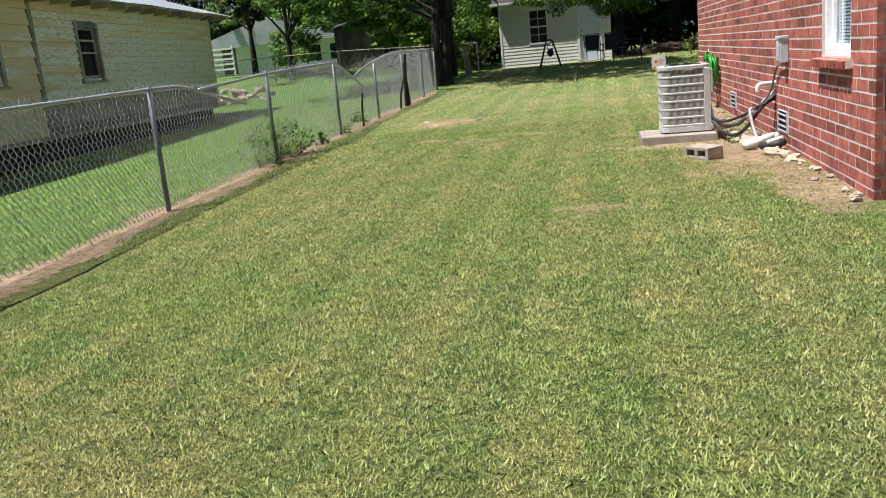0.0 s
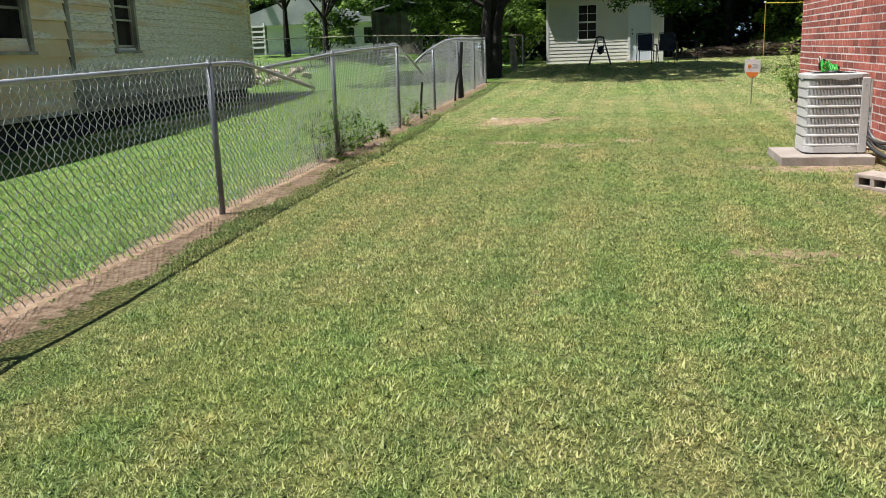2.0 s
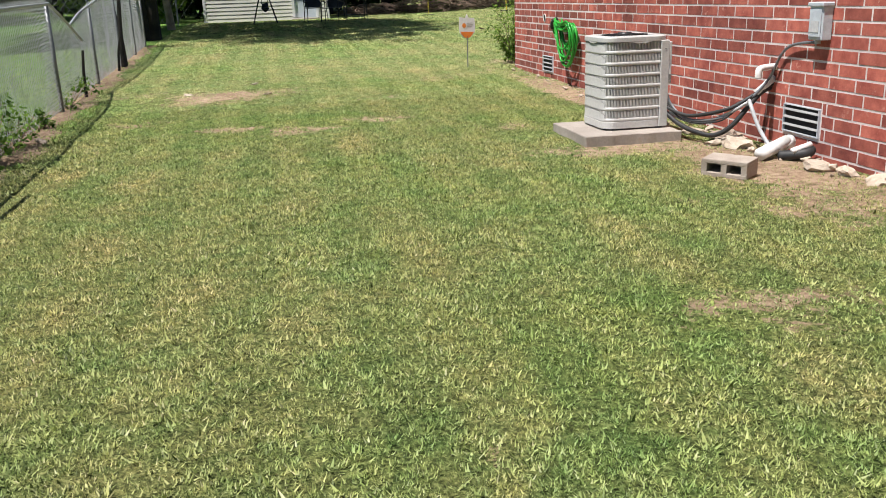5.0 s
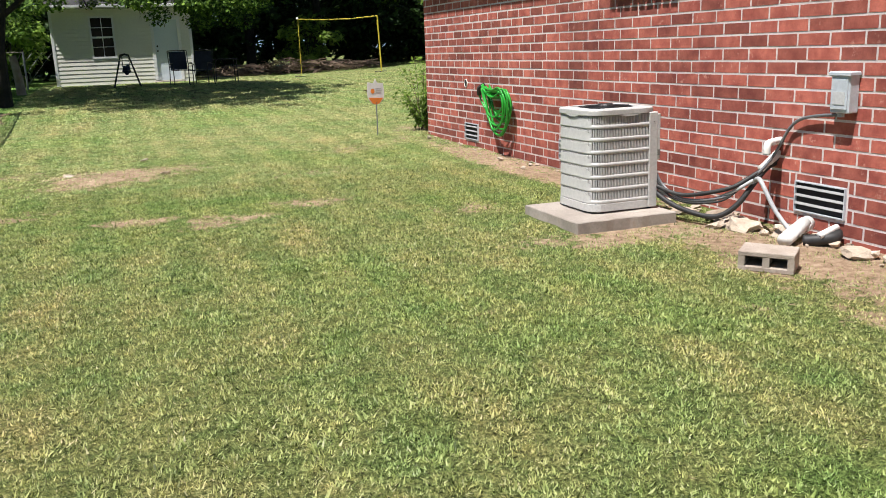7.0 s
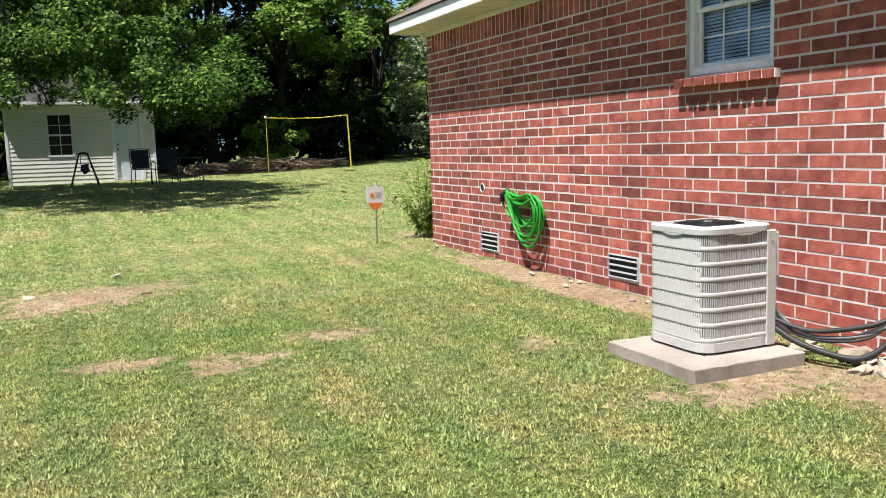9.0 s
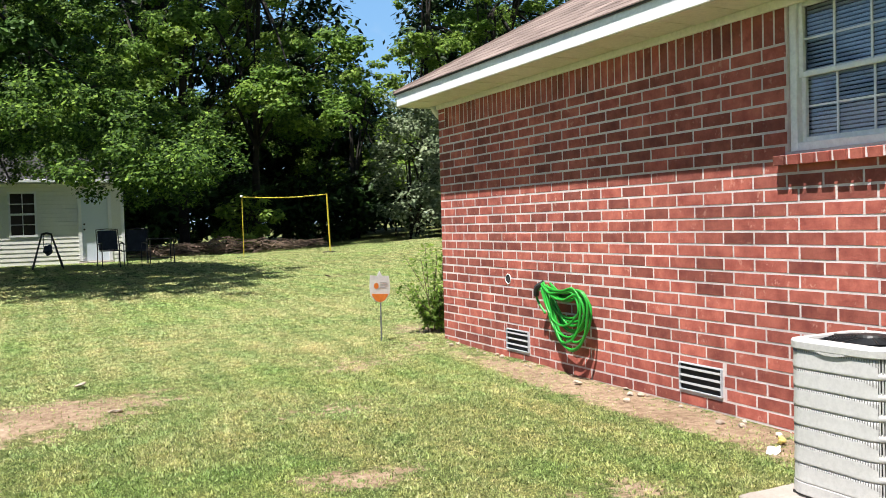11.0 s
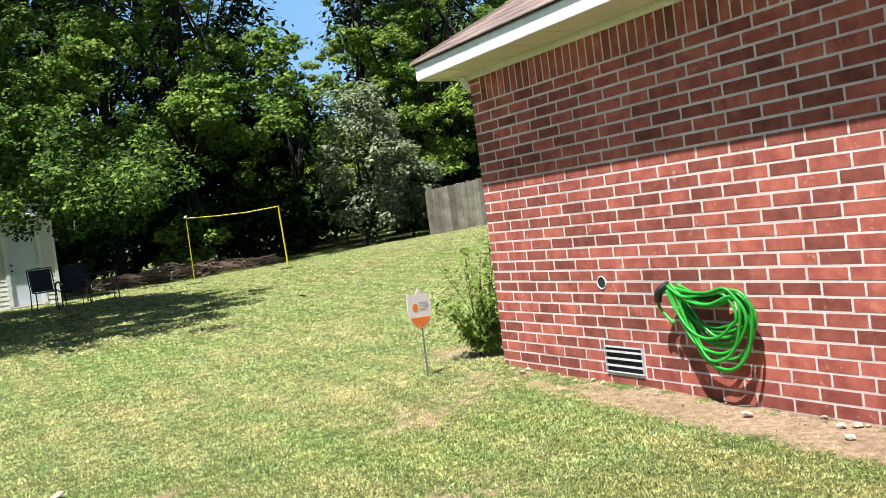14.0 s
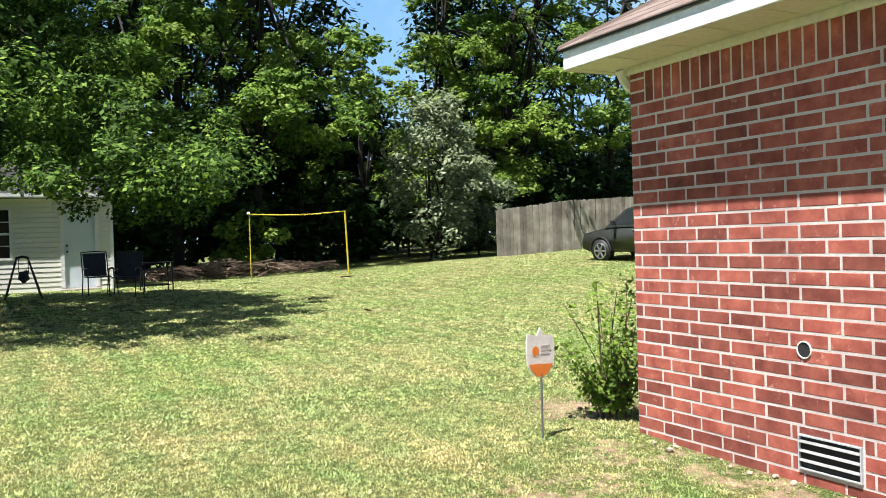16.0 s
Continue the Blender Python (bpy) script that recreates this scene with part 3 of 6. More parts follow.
    for p, q in zip(ring, ring[1:]):
        for j in range(18):
            bm.faces.new((p[j], p[(j + 1) % 18], q[(j + 1) % 18], q[j]))
    pipe = part("pipe_outlet", bm, PVC, house, "white plastic pipe end in the brickwork")
    bm = bmesh.new()
    # flat dark disc in place of the bore's shaded depth
    bmesh.ops.create_circle(bm, cap_ends=True, segments=18, radius=r2, matrix=pose(WX - 0.002, hy, hz, 0, 90, 0))
    part("bore", bm, DARK, pipe)
    # downspout at the far corner
    part("downspout", tubed(curve_pts([(WX - 0.03, 14.93, 2.68), (WX + 0.01, 14.94, 2.62), (WX + 0.07, 14.95, 2.57), (WX + 0.16, 14.96, 2.54)], 4), 0.03, 6), WHITE, house)
    return house, wall


def window(house, a, b, lo, hi):
    x = WX + 0.04
    # dark sheet in place of the unlit room behind the blind
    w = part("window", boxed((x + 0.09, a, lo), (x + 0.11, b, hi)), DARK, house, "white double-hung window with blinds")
    bm = bmesh.new()
    t = 0.05
    box(bm, (x - 0.02, a, lo), (x + 0.08, a + t, hi), 0.004)
    box(bm, (x - 0.02, b - t, lo), (x + 0.08, b, hi), 0.004)
    box(bm, (x - 0.021, a + t, lo), (x + 0.08, b - t, lo + t), 0.004)
    box(bm, (x - 0.02, a + t, hi - 0.03), (x + 0.08, b - t, hi), 0.004)
    part("frame", bm, WHITE, w, "white vinyl frame")
    mid = lo + (hi - lo) * 0.5
    for z0, z1, xo in ((lo + t, mid + 0.02, 0.0), (mid - 0.02, hi - 0.03, -0.0)):
        xo = 0.02 if z0 < mid - 0.1 else 0.0
        bm = bmesh.new()
        s = 0.03
        ya, yb = a + t, b - t
        box(bm, (x + xo, ya, z0), (x + xo + 0.03, ya + s, z1), 0.003)
        box(bm, (x + xo, yb - s, z0), (x + xo + 0.03, yb, z1), 0.003)
        box(bm, (x + xo, ya + s, z0), (x + xo + 0.03, yb - s, z0 + s), 0.003)
        box(bm, (x + xo, ya + s, z1 - s), (x + xo + 0.03, yb - s, z1), 0.003)
        sash = part("sash", bm, WHITE, w)
        bm = bmesh.new()
        for k in (1, 2):
            yy = ya + (yb - ya) * k / 3
            box(bm, (x + xo + 0.012, yy - 0.006, z0 + s), (x + xo + 0.02, yy + 0.006, z1 - s))
        zz = (z0 + z1) / 2
        box(bm, (x + xo + 0.0125, ya + s, zz - 0.006), (x + xo + 0.0195, yb - s, zz + 0.006))
        part("muntin", bm, WHITE, sash)
        p = part("pane", boxed((x + xo + 0.023, ya + s, z0 + s), (x + xo + 0.027, yb - s, z1 - s)), GLASS, sash)
        p.visible_shadow = False
    bm = bmesh.new()
    z = lo + 0.06
    while z < hi - 0.05:
        box(bm, (x + 0.065, a + 0.06, z), (x + 0.085, b - 0.06, z + 0.014), 0, None)
        z += 0.024
    part("blind", bm, BLIND, w, "closed white slat blind")
    # rowlock sill of bricks
    n = int((b - a + 0.14) / 0.098)
    step = (b - a + 0.14) / n
    for i in range(n):
        ob = new("brick", SILL_BRICK)
        ob.parent = w
        ob.matrix_basis = Matrix.Translation(Vector((WX - 0.005, a - 0.07 + (i + 0.5) * step, lo - 0.045)) - BASE[w]) @ pose(0, 0, 0, 0, -7, 0)
    part("sill_mortar", boxed((WX - 0.045, a - 0.068, lo - 0.075), (WX + 0.03, b + 0.068, lo - 0.02)), MORTAR, w)


def vent(house, a, b, top):
    z0 = top - 0.175
    # dark plate on the mortar, coloured as the shade behind the slats
    v = part("foundation_vent", boxed((WX + 0.0005, a, z0), (WX + 0.0035, b, top)), DARK, house, "grey louvred foundation vent")
    bm = bmesh.new()
    x0, x1, t = WX - 0.016, WX + 0.003, 0.007
    box(bm, (x0, a - t, z0 - t), (x1, a, top + t)), box(bm, (x0, b, z0 - t), (x1, b + t, top + t))
    box(bm, (x0 + 0.001, a, z0 - t), (x1, b, z0)), box(bm, (x0 + 0.001, a, top), (x1, b, top + t))
    part("frame", bm, STEELBOX, v)
    for i in range(3):
        z = z0 + 0.175 * (i + 0.85) / 3.4
        bm = bmesh.new()
        box(bm, (-0.0085, a + 0.002, -0.0025), (0.0085, b - 0.002, 0.0025), 0, Matrix.Translation((WX - 0.012, 0, z)) @ pose(0, 0, 0, 0, -52, 0))
        part("slat", bm, VENTMETAL, v)


SILL_BRICK = brick_mesh("sill_brick", (0.13, 0.076, 0.058))
HOUSE, WALL = brick_house()


# ---- air conditioner and its corner ----
def rounded_square(cx, cy, hx, hy, r, n=6):
    pts = []
    for sx, sy, a0 in ((1, 1, 0), (-1, 1, 90), (-1, -1, 180), (1, -1, 270)):
        for k in range(n + 1):
            a = radians(a0 + 90 * k / n)
            pts.append((cx + sx * (hx - r) + r * math.cos(a), cy + sy * (hy - r) + r * math.sin(a)))
    return pts


def loft(bm, rings):
    vs = [[bm.verts.new(p) for p in r] for r in rings]
    for a, b in zip(vs, vs[1:]):
        for j in range(len(a)):
            k = (j + 1) % len(a)
            bm.faces.new((a[j], a[k], b[k], b[j]))
    return vs


AC = (0.362, 9.035)
PAD_Z = 0.165


def air_conditioner():
    cx, cy = AC
    z0, z1, h, r, n = PAD_Z + 0.012, 0.862, 0.254, 0.10, 8
    ac = thing("air_conditioner", (cx, cy, PAD_Z), "beige-grey outdoor air conditioner with louvred sides on a concrete pad", "air conditioner")
    ring = lambda d, z, rr=0.10: [(x, y, z) for x, y in rounded_square(cx, cy, h + d, h + d, rr + d)]

    def line(d, opened):
        """The skin's outline at a depth d: the louvred south side, or the closed rest."""
        p = rounded_square(cx, cy, h + d, h + d, r + d, n)
        south = p[2 * (n + 1) + 3:3 * (n + 1)] + [(cx + h - 0.068, cy - h - d)]
        rest = [(cx + h + d, cy - h + 0.05)] + p[:2 * (n + 1) + 4]
        return south if opened else rest

    def skin(bm, rows, opened):
        vs = [[bm.verts.new((x, y, z)) for x, y in line(d, opened)] for d, z in rows]
        for a, b in zip(vs, vs[1:]):
            for j in range(len(a) - 1):
                bm.faces.new((a[j], a[j + 1], b[j + 1], b[j]))

    def along(opened, gap):
        """Places every gap metres along the outline, with their heading."""
        p = [Vector((*q, 0)) for q in line(0.0, opened)]
        left = gap * 0.5
        for a, b in zip(p, p[1:]):
            span = (b - a).length
            while left < span:
                q = a.lerp(b, left / span)
                t = (b - a) / span
                yield q, t
                left += gap
            left -= span
    bm = bmesh.new()
    loft(bm, [ring(-0.034, z0 + 0.02), ring(-0.034, z1 - 0.03)])
    part("coil", bm, COIL, ac, "dark finned coil", True)
    bm = bmesh.new()
    v = loft(bm, [ring(-0.03, z0), ring(-0.002, z0), ring(0.002, z0 + 0.004), ring(0.002, z0 + 0.052), ring(-0.004, z0 + 0.056), ring(-0.03, z0 + 0.056)])
    bm.faces.new(v[0][::-1])
    part("base_pan", bm, ACPAINT, ac)
    tiers = 7
    zt0, zt1 = z0 + 0.055, z1 - 0.042
    th = (zt1 - zt0) / tiers
    for i in range(tiers):
        lo, hi = zt0 + i * th, zt0 + (i + 1) * th
        # each tier leans out to a lip over the next one below
        bm = bmesh.new()
        skin(bm, [(-0.012, hi), (-0.0028, hi - 0.002), (-0.0022, hi - 0.02), (0.0, lo + 0.012), (0.001, lo + 0.005), (-0.002, lo), (-0.012, lo)], False)
        panel = part("louvre_panel", bm, ACPAINT, ac, "plain sheet-metal tier with a rolled lip", True)
        bm = bmesh.new()
        skin(bm, [(-0.02, lo + 0.03), (-0.001, lo + 0.024), (0.001, lo + 0.014), (0.001, lo + 0.005), (-0.002, lo), (-0.014, lo)], True)
        part("louvre_band", bm, ACPAINT, ac, "", True)
        bm = bmesh.new()
        for q, t in along(True, 0.0118):
            m = Matrix.Translation((q.x, q.y, 0)) @ Matrix.Rotation(math.atan2(t.y, t.x), 4, "Z")
            box(bm, (-0.0030, 0.002, lo + 0.016), (0.0030, 0.020, hi - 0.001), 0, m)
        part("grille", bm, ACPAINT, ac, "closely set upright fins")
        bm = bmesh.new()
        for q, t in along(False, 0.0118):
            if q.x > cx - 0.1:
                continue
            m = Matrix.Translation((q.x, q.y, 0)) @ Matrix.Rotation(math.atan2(t.y, t.x), 4, "Z")
            tall = 0.009 + 0.04 * max(0.0, (cy - h + 0.10 - q.y) / 0.10)
            box(bm, (-0.0021, 0.0012, hi - 0.003 - tall), (0.0021, 0.0085, hi - 0.003), 0, m)
        part("slot_row", bm, COIL, panel, "row of short dark slots")
    # service corner
    panel = part("service_panel", boxed((cx + h - 0.066, cy - h - 0.004, z0), (cx + h + 0.004, cy - h + 0.052, z1 - 0.036), 0.005), ACPAINT, ac)
    part("access_cover", boxed((cx + h + 0.0045, cy - h - 0.002, 0.50), (cx + h + 0.024, cy - h + 0.05, z1 - 0.05), 0.004), ACPAINT, panel)
    part("badge", boxed((cx + h + 0.0, cy - h - 0.0085, 0.53), (cx + h + 0.02, cy - h - 0.0045, 0.57)), COIL, panel)
    part("screw", tubed([(cx + h - 0.03, cy - h - 0.007, z1 - 0.10), (cx + h - 0.03, cy - h - 0.003, z1 - 0.10)], 0.005, 6), COIL, panel)
    # thin flat lid that droops at the middle of its lip
    bm = bmesh.new()
    loft(bm, [ring(-0.012, z1 - 0.040), ring(0.005, z1 - 0.040), ring(0.007, z1 - 0.036), ring(0.007, z1 - 0.008), ring(0.003, z1 - 0.003), ring(-0.012, z1 - 0.001), ring(-0.05, z1 + 0.004), ring(-0.066, z1 + 0.002), ring(-0.07, z1 - 0.010)])
    top = part("top_cover", bm, ACPAINT, ac, "flat sheet-metal lid with a turned-down lip")
    for axis in (0, 1):
        bm = bmesh.new()
        prism(bm, [(-0.085, z1 - 0.040), (-0.03, z1 - 0.052), (0.03, z1 - 0.052), (0.085, z1 - 0.040)], 1, -0.004, 0.004)
        at = (cx + 0.03, cy - h - 0.003, 0) if axis == 0 else (cx - h - 0.003, cy, 0)
        bmesh.ops.transform(bm, verts=bm.verts, matrix=Matrix.Translation(at) @ Matrix.Rotation(0 if axis == 0 else math.pi / 2, 4, "Z"))
        part("hand_grip", bm, ACPAINT, top)
    bm = bmesh.new()
    for k in range(12):
        rr = 0.035 + k * 0.0125
        tube(bm, [(cx + rr * math.cos(a), cy + rr * math.sin(a), z1 + 0.008 - 0.01 * (k / 12) ** 2) for a in [2 * math.pi * j / 24 for j in range(25)]], 0.003, 4)
    for k in range(8):
        a = math.pi * k / 4
        tube(bm, [(cx + 0.03 * math.cos(a), cy + 0.03 * math.sin(a), z1 + 0.011), (cx + 0.19 * math.cos(a), cy + 0.19 * math.sin(a), z1 + 0.001)], 0.004, 4)
    part("fan_guard", bm, BLACKMETAL, ac, "dark wire fan guard")
    bm = bmesh.new()
    bmesh.ops.create_cone(bm, cap_ends=True, segments=16, radius1=0.06, radius2=0.05, depth=0.012, matrix=Matrix.Translation((cx, cy, z1 + 0.014)))
    part("motor_cap", bm, BLACKMETAL, ac)
    # dark disc: shade below the fan guard put into its colour
    bm = bmesh.new()
    loft(bm, [ring(-0.07, z1 - 0.03)])
    bm.faces.new(bm.verts[:])
    part("shroud", bm, DARK, ac)
    for sx in (-1, 1):
        for sy in (-1, 1):
            part("foot", boxed((cx + sx * 0.2 - 0.03, cy + sy * 0.2 - 0.03, PAD_Z), (cx + sx * 0.2 + 0.03, cy + sy * 0.2 + 0.03, PAD_Z + 0.014)), BLACK, ac)


air_conditioner()


def pad():
    p = thing("concrete_pad", (0.275, 8.98, 0.055), "square grey concrete pad under the air conditioner", "concrete pad")
    for name, lo, hi, rough in (("slab", (-0.105, 8.60, 0.072), (0.655, 9.36, PAD_Z), 0.004), ("footing", (-0.10, 8.572, 0.03), (0.668, 9.355, 0.0715), 0.012)):
        bm = bmesh.new()
        box(bm, lo, hi, 0.006)
        bmesh.ops.subdivide_edges(bm, edges=[e for e in bm.edges if e.calc_length() > 0.3], cuts=24, use_grid_fill=True)
        for v in bm.verts:
            v.co += Vector((noise.noise(v.co * 14) * 2, noise.noise(v.co * 14 + Vector((5, 0, 0))) * 2, noise.noise(v.co * 9 + Vector((0, 9, 0))) * (0.5 if v.co.z > 0.1 else 1.0))) * rough
        part(name, bm, CONCRETE if name == "slab" else ROCK, p, "" if name == "slab" else "broken pale mortar ledge")


def lump(bm, at, size, rng, sub=1):
    r = bmesh.ops.create_icosphere(bm, subdivisions=sub, radius=1.0)
    off = Vector((rng.uniform(0, 50), rng.uniform(0, 50), 0))
    turn = Euler((rng.uniform(-0.4, 0.4), rng.uniform(-0.4, 0.4), rng.uniform(0, 6))).to_matrix()
    for v in r["verts"]:
        k = 0.78 + 0.5 * noise.noise(v.co * 1.4 + off)
        v.co = turn @ Vector([c * s * k for c, s in zip(v.co, size)]) + Vector(at)


pad()


def cement_block():
    bm = bmesh.new()
    lx, ly, lz, t = 0.285, 0.19, 0.108, 0.027
    box(bm, (-lx / 2, -ly / 2, 0), (lx / 2, ly / 2, t), 0.004)
    box(bm, (-lx / 2, -ly / 2, lz - t), (lx / 2, ly / 2, lz), 0.004)
    for x in (-lx / 2, -t / 2 - 0.004, lx / 2 - t - 0.008):
        box(bm, (x, -ly / 2 + 0.001, t - 0.001), (x + t + 0.008, ly / 2 - 0.001, lz - t + 0.001))
    box(bm, (-lx / 2 + 0.01, ly / 2 - 0.03, t - 0.001), (lx / 2 - 0.01, ly / 2 - 0.004, lz - t + 0.001))
    bmesh.ops.transform(bm, verts=bm.verts, matrix=pose(0.38, 7.40, gz(0.38, 7.40) - 0.004, 2, 1, -50))
    single("cement_block", bm, BLOCK, "brown-grey hollow cement block lying on the grass", "cement block")


cement_block()


def ground_pipes():
    zg = gz(0.7, 7.5)
    p = thing("drain_pipe", (0.97, 7.84, zg), "white plastic drain pipe with a collar lying on bare soil", "pipe")
    part("pipe", tubed([(0.785, 7.73, zg + 0.035), (1.06, 7.865, zg + 0.085)], 0.043, 14), PVC, p, "", True)
    part("collar", tubed([(1.03, 7.855, zg + 0.07), (1.10, 7.878, zg + 0.082)], 0.047, 14), PVC, p, "", True)
    q = thing("downspout_elbow", (1.03, 7.65, zg), "black and white plastic elbow lying beside the wall", "pipe")
    part("elbow", tubed(curve_pts([(0.93, 7.73, zg + 0.018), (0.99, 7.66, zg + 0.03), (1.06, 7.62, zg + 0.045), (1.11, 7.66, zg + 0.055)], 4), 0.036, 12), BLACK, q, "black rubber elbow", True)
    part("stripe", tubed([(0.965, 7.645, zg + 0.06), (1.105, 7.655, zg + 0.095)], 0.021, 10), PVC, q, "white plastic pipe", True)
    # leaning grey conduit
    bm = tubed(curve_pts([(0.96, 8.20, 0.40), (0.92, 8.13, 0.425), (0.885, 8.05, 0.405), (0.90, 7.94, 0.25), (0.93, 7.79, zg + 0.02)], 4), 0.014, 8)
    single("condensate_pipe", bm, GREYPVC, "grey plastic pipe sloping from the wall down to the soil", "pipe", smooth=True)
    # white vent pipe out of the wall
    v = thing("vent_pipe", (1.10, 8.2, 0.45), "white plastic vent pipe with elbow out of the brick wall", "pipe")
    part("elbow", tubed(curve_pts([(0.97, 8.12, 0.575), (0.97, 8.12, 0.62), (0.985, 8.13, 0.64), (1.05, 8.16, 0.645), (1.16, 8.205, 0.645)], 4), 0.023, 10), PVC, v, "", True)
    part("pipe", tubed([(1.16, 8.22, 0.57), (1.10, 8.235, 0.51), (1.04, 8.25, 0.455)], 0.027, 10), PVC, v, "", True)
    # cables and refrigerant lines
    bundles = [("insulated_line", 0.018, BLACK, "black foam insulated refrigerant line", [(0.61, 8.84, 0.30), (0.66, 8.70, 0.215), (0.72, 8.52, 0.165), (0.80, 8.37, 0.155), (0.89, 8.29, 0.23), (0.98, 8.25, 0.36), (1.07, 8.24, 0.46), (1.16, 8.24, 0.50)]),
               ("insulated_line", 0.014, BLACK, "black foam insulated refrigerant line", [(0.61, 8.82, 0.33), (0.70, 8.60, 0.275), (0.84, 8.34, 0.335), (0.95, 8.27, 0.40), (1.07, 8.23, 0.48), (1.16, 8.22, 0.53)]),
               ("flexible_conduit", 0.010, GALV, "grey flexible electric conduit", [(0.61, 8.80, 0.45), (0.65, 8.76, 0.33), (0.71, 8.60, 0.245), (0.84, 8.36, 0.28), (0.95, 8.28, 0.38), (1.03, 8.23, 0.46), (1.10, 8.19, 0.57), (1.12, 8.10, 0.73), (1.12, 8.0, 0.795), (1.12, 7.84, 0.825), (1.11, 7.69, 0.835)]),
               ("control_wire", 0.007, BLACK, "thin black control wire", [(0.61, 8.82, 0.40), (0.68, 8.66, 0.24), (0.82, 8.38, 0.25), (0.94, 8.27, 0.37), (1.12, 8.21, 0.50)]),
               ("flexible_conduit", 0.012, GREYPVC, "grey flexible electric conduit", [(0.61, 8.83, 0.41), (0.66, 8.76, 0.27), (0.76, 8.52, 0.225), (0.87, 8.33, 0.31), (0.96, 8.22, 0.40)])]
    for name, r, mat, label, keys in bundles:
        single(name, tubed(curve_pts(keys, 6), r, 8), mat, label, "cable", smooth=True)


ground_pipes()


def disconnect_box():
    b = thing("disconnect_box", (1.11, 7.675, 0.84), "grey metal electric disconnect box on the brick wall", "electric box")
    part("case", boxed((1.075, 7.605, 0.85), (1.149, 7.745, 1.075), 0.006), STEELBOX, b)
    part("lid", boxed((1.06, 7.595, 1.058), (1.149, 7.755, 1.085), 0.006), STEELBOX, b)
    part("cover", boxed((1.067, 7.615, 0.87), (1.0745, 7.735, 1.045), 0.003), STEELBOX, b)
    part("nameplate", boxed((1.064, 7.63, 0.90), (1.0665, 7.715, 0.97)), SIGNGREY, b)
    part("fitting", tubed([(1.11, 7.69, 0.825), (1.11, 7.69, 0.86)], 0.02, 10), GREYPVC, b)


disconnect_box()


def garden_hose():
    rng = random.Random(11)
    h = thing("garden_hose", (1.08, 12.42, 0.33), "bright green garden hose coiled on a wall hanger", "hose")
    # loops that share the hanger at one side and fan out at the other
    for k in range(11):
        deep = 0.24 + 0.026 * k + rng.uniform(-0.02, 0.02)
        x = 1.055 + rng.uniform(-0.045, 0.05)
        ya, yb = 12.63 + rng.uniform(-0.05, 0.05), 12.12 - 0.006 * k + rng.uniform(-0.03, 0.05)
        up, over = 0.85 + rng.uniform(-0.03, 0.05), 0.83 + rng.uniform(-0.05, 0.03)
        keys = [(x, ya, up), (x - 0.02, ya - 0.14, over - 0.02), (x - 0.02, (ya + yb) / 2 - 0.03, over - rng.uniform(0.0, 0.05)), (x - 0.01, yb + 0.09, over + 0.005), (x, yb + 0.015, over - 0.06), (x + 0.005, yb, over - 0.15),
                (x + 0.01, yb + 0.05, 0.85 - deep * 0.72), (x, yb + 0.13, 0.85 - deep * 0.94), (x - 0.01, yb + 0.24, 0.85 - deep), (x - 0.01, ya - 0.17, 0.85 - deep * 0.86), (x, ya - 0.06, 0.85 - deep * 0.48), (x, ya + 0.01, up - 0.03)]
        part("coil", tubed(curve_pts(keys, 6), 0.0105, 7), HOSE, h, "", True)
    part("tail", tubed(curve_pts([(1.04, 12.66, 0.86), (1.03, 12.78, 0.80), (1.05, 12.80, 0.72), (1.06, 12.70, 0.62)], 5), 0.0105, 8), HOSE, h, "", True)
    part("nozzle", tubed(curve_pts([(1.05, 12.70, 0.88), (1.02, 12.76, 0.84), (1.03, 12.79, 0.77)], 4), 0.026, 8), BLACK, h, "black spray nozzle")
    part("hanger", boxed((1.06, 12.30, 0.79), (1.149, 12.66, 0.82), 0.008), BLACKMETAL, h, "dark metal hose hanger")


garden_hose()


def yard_sign():
    x, y = 0.50, 15.08
    z = gz(x, y)
    s = thing("yard_sign", (x, y, z), "white and orange security yard sign on a thin stake", "sign")
    turn = Matrix.Translation((x, y, 0)) @ Matrix.Rotation(radians(5), 4, "Z")
    out = []
    for u, v in ((-0.115, 0.72), (-0.03, 0.705), (0.0, 0.76), (0.03, 0.705), (0.115, 0.70), (0.125, 0.58), (0.115, 0.50), (0.06, 0.435), (0.0, 0.415), (-0.06, 0.435), (-0.115, 0.50), (-0.125, 0.58)):
        out.append((u * 0.98, v))
    def plate(name, pts, mat, d0, d1, label=""):
        bm = bmesh.new()
        prism(bm, pts, 1, d0, d1)
        bmesh.ops.transform(bm, verts=bm.verts, matrix=turn @ Matrix.Translation((0, 0, z)))
        return part(name, bm, mat, s, label)
    plate("panel", out, SIGNWHITE, -0.004, 0.004, "white shield-shaped panel")
    plate("band", [(-0.099, 0.515), (0.099, 0.505), (0.098, 0.50), (0.051, 0.438), (0, 0.418), (-0.051, 0.438), (-0.098, 0.50)], SIGNORANGE, -0.0065, -0.0045, "orange band")
    plate("disc", [(-0.045 + 0.028 * math.cos(a), 0.60 + 0.033 * math.sin(a)) for a in [math.pi * k / 8 for k in range(16)]], SIGNORANGE, -0.0065, -0.0045, "orange disc")
    for v, w in ((0.625, 0.08), (0.60, 0.09), (0.575, 0.07)):
        plate("text_bar", [(0.0, v), (w, v), (w, v + 0.012), (0.0, v + 0.012)], SIGNGREY, -0.0062, -0.0045)
    part("stake", tubed([(x, y, z - 0.03), (x + 0.004, y, z + 0.45)], 0.008, 6), GALV, s, "thin metal stake")


yard_sign()


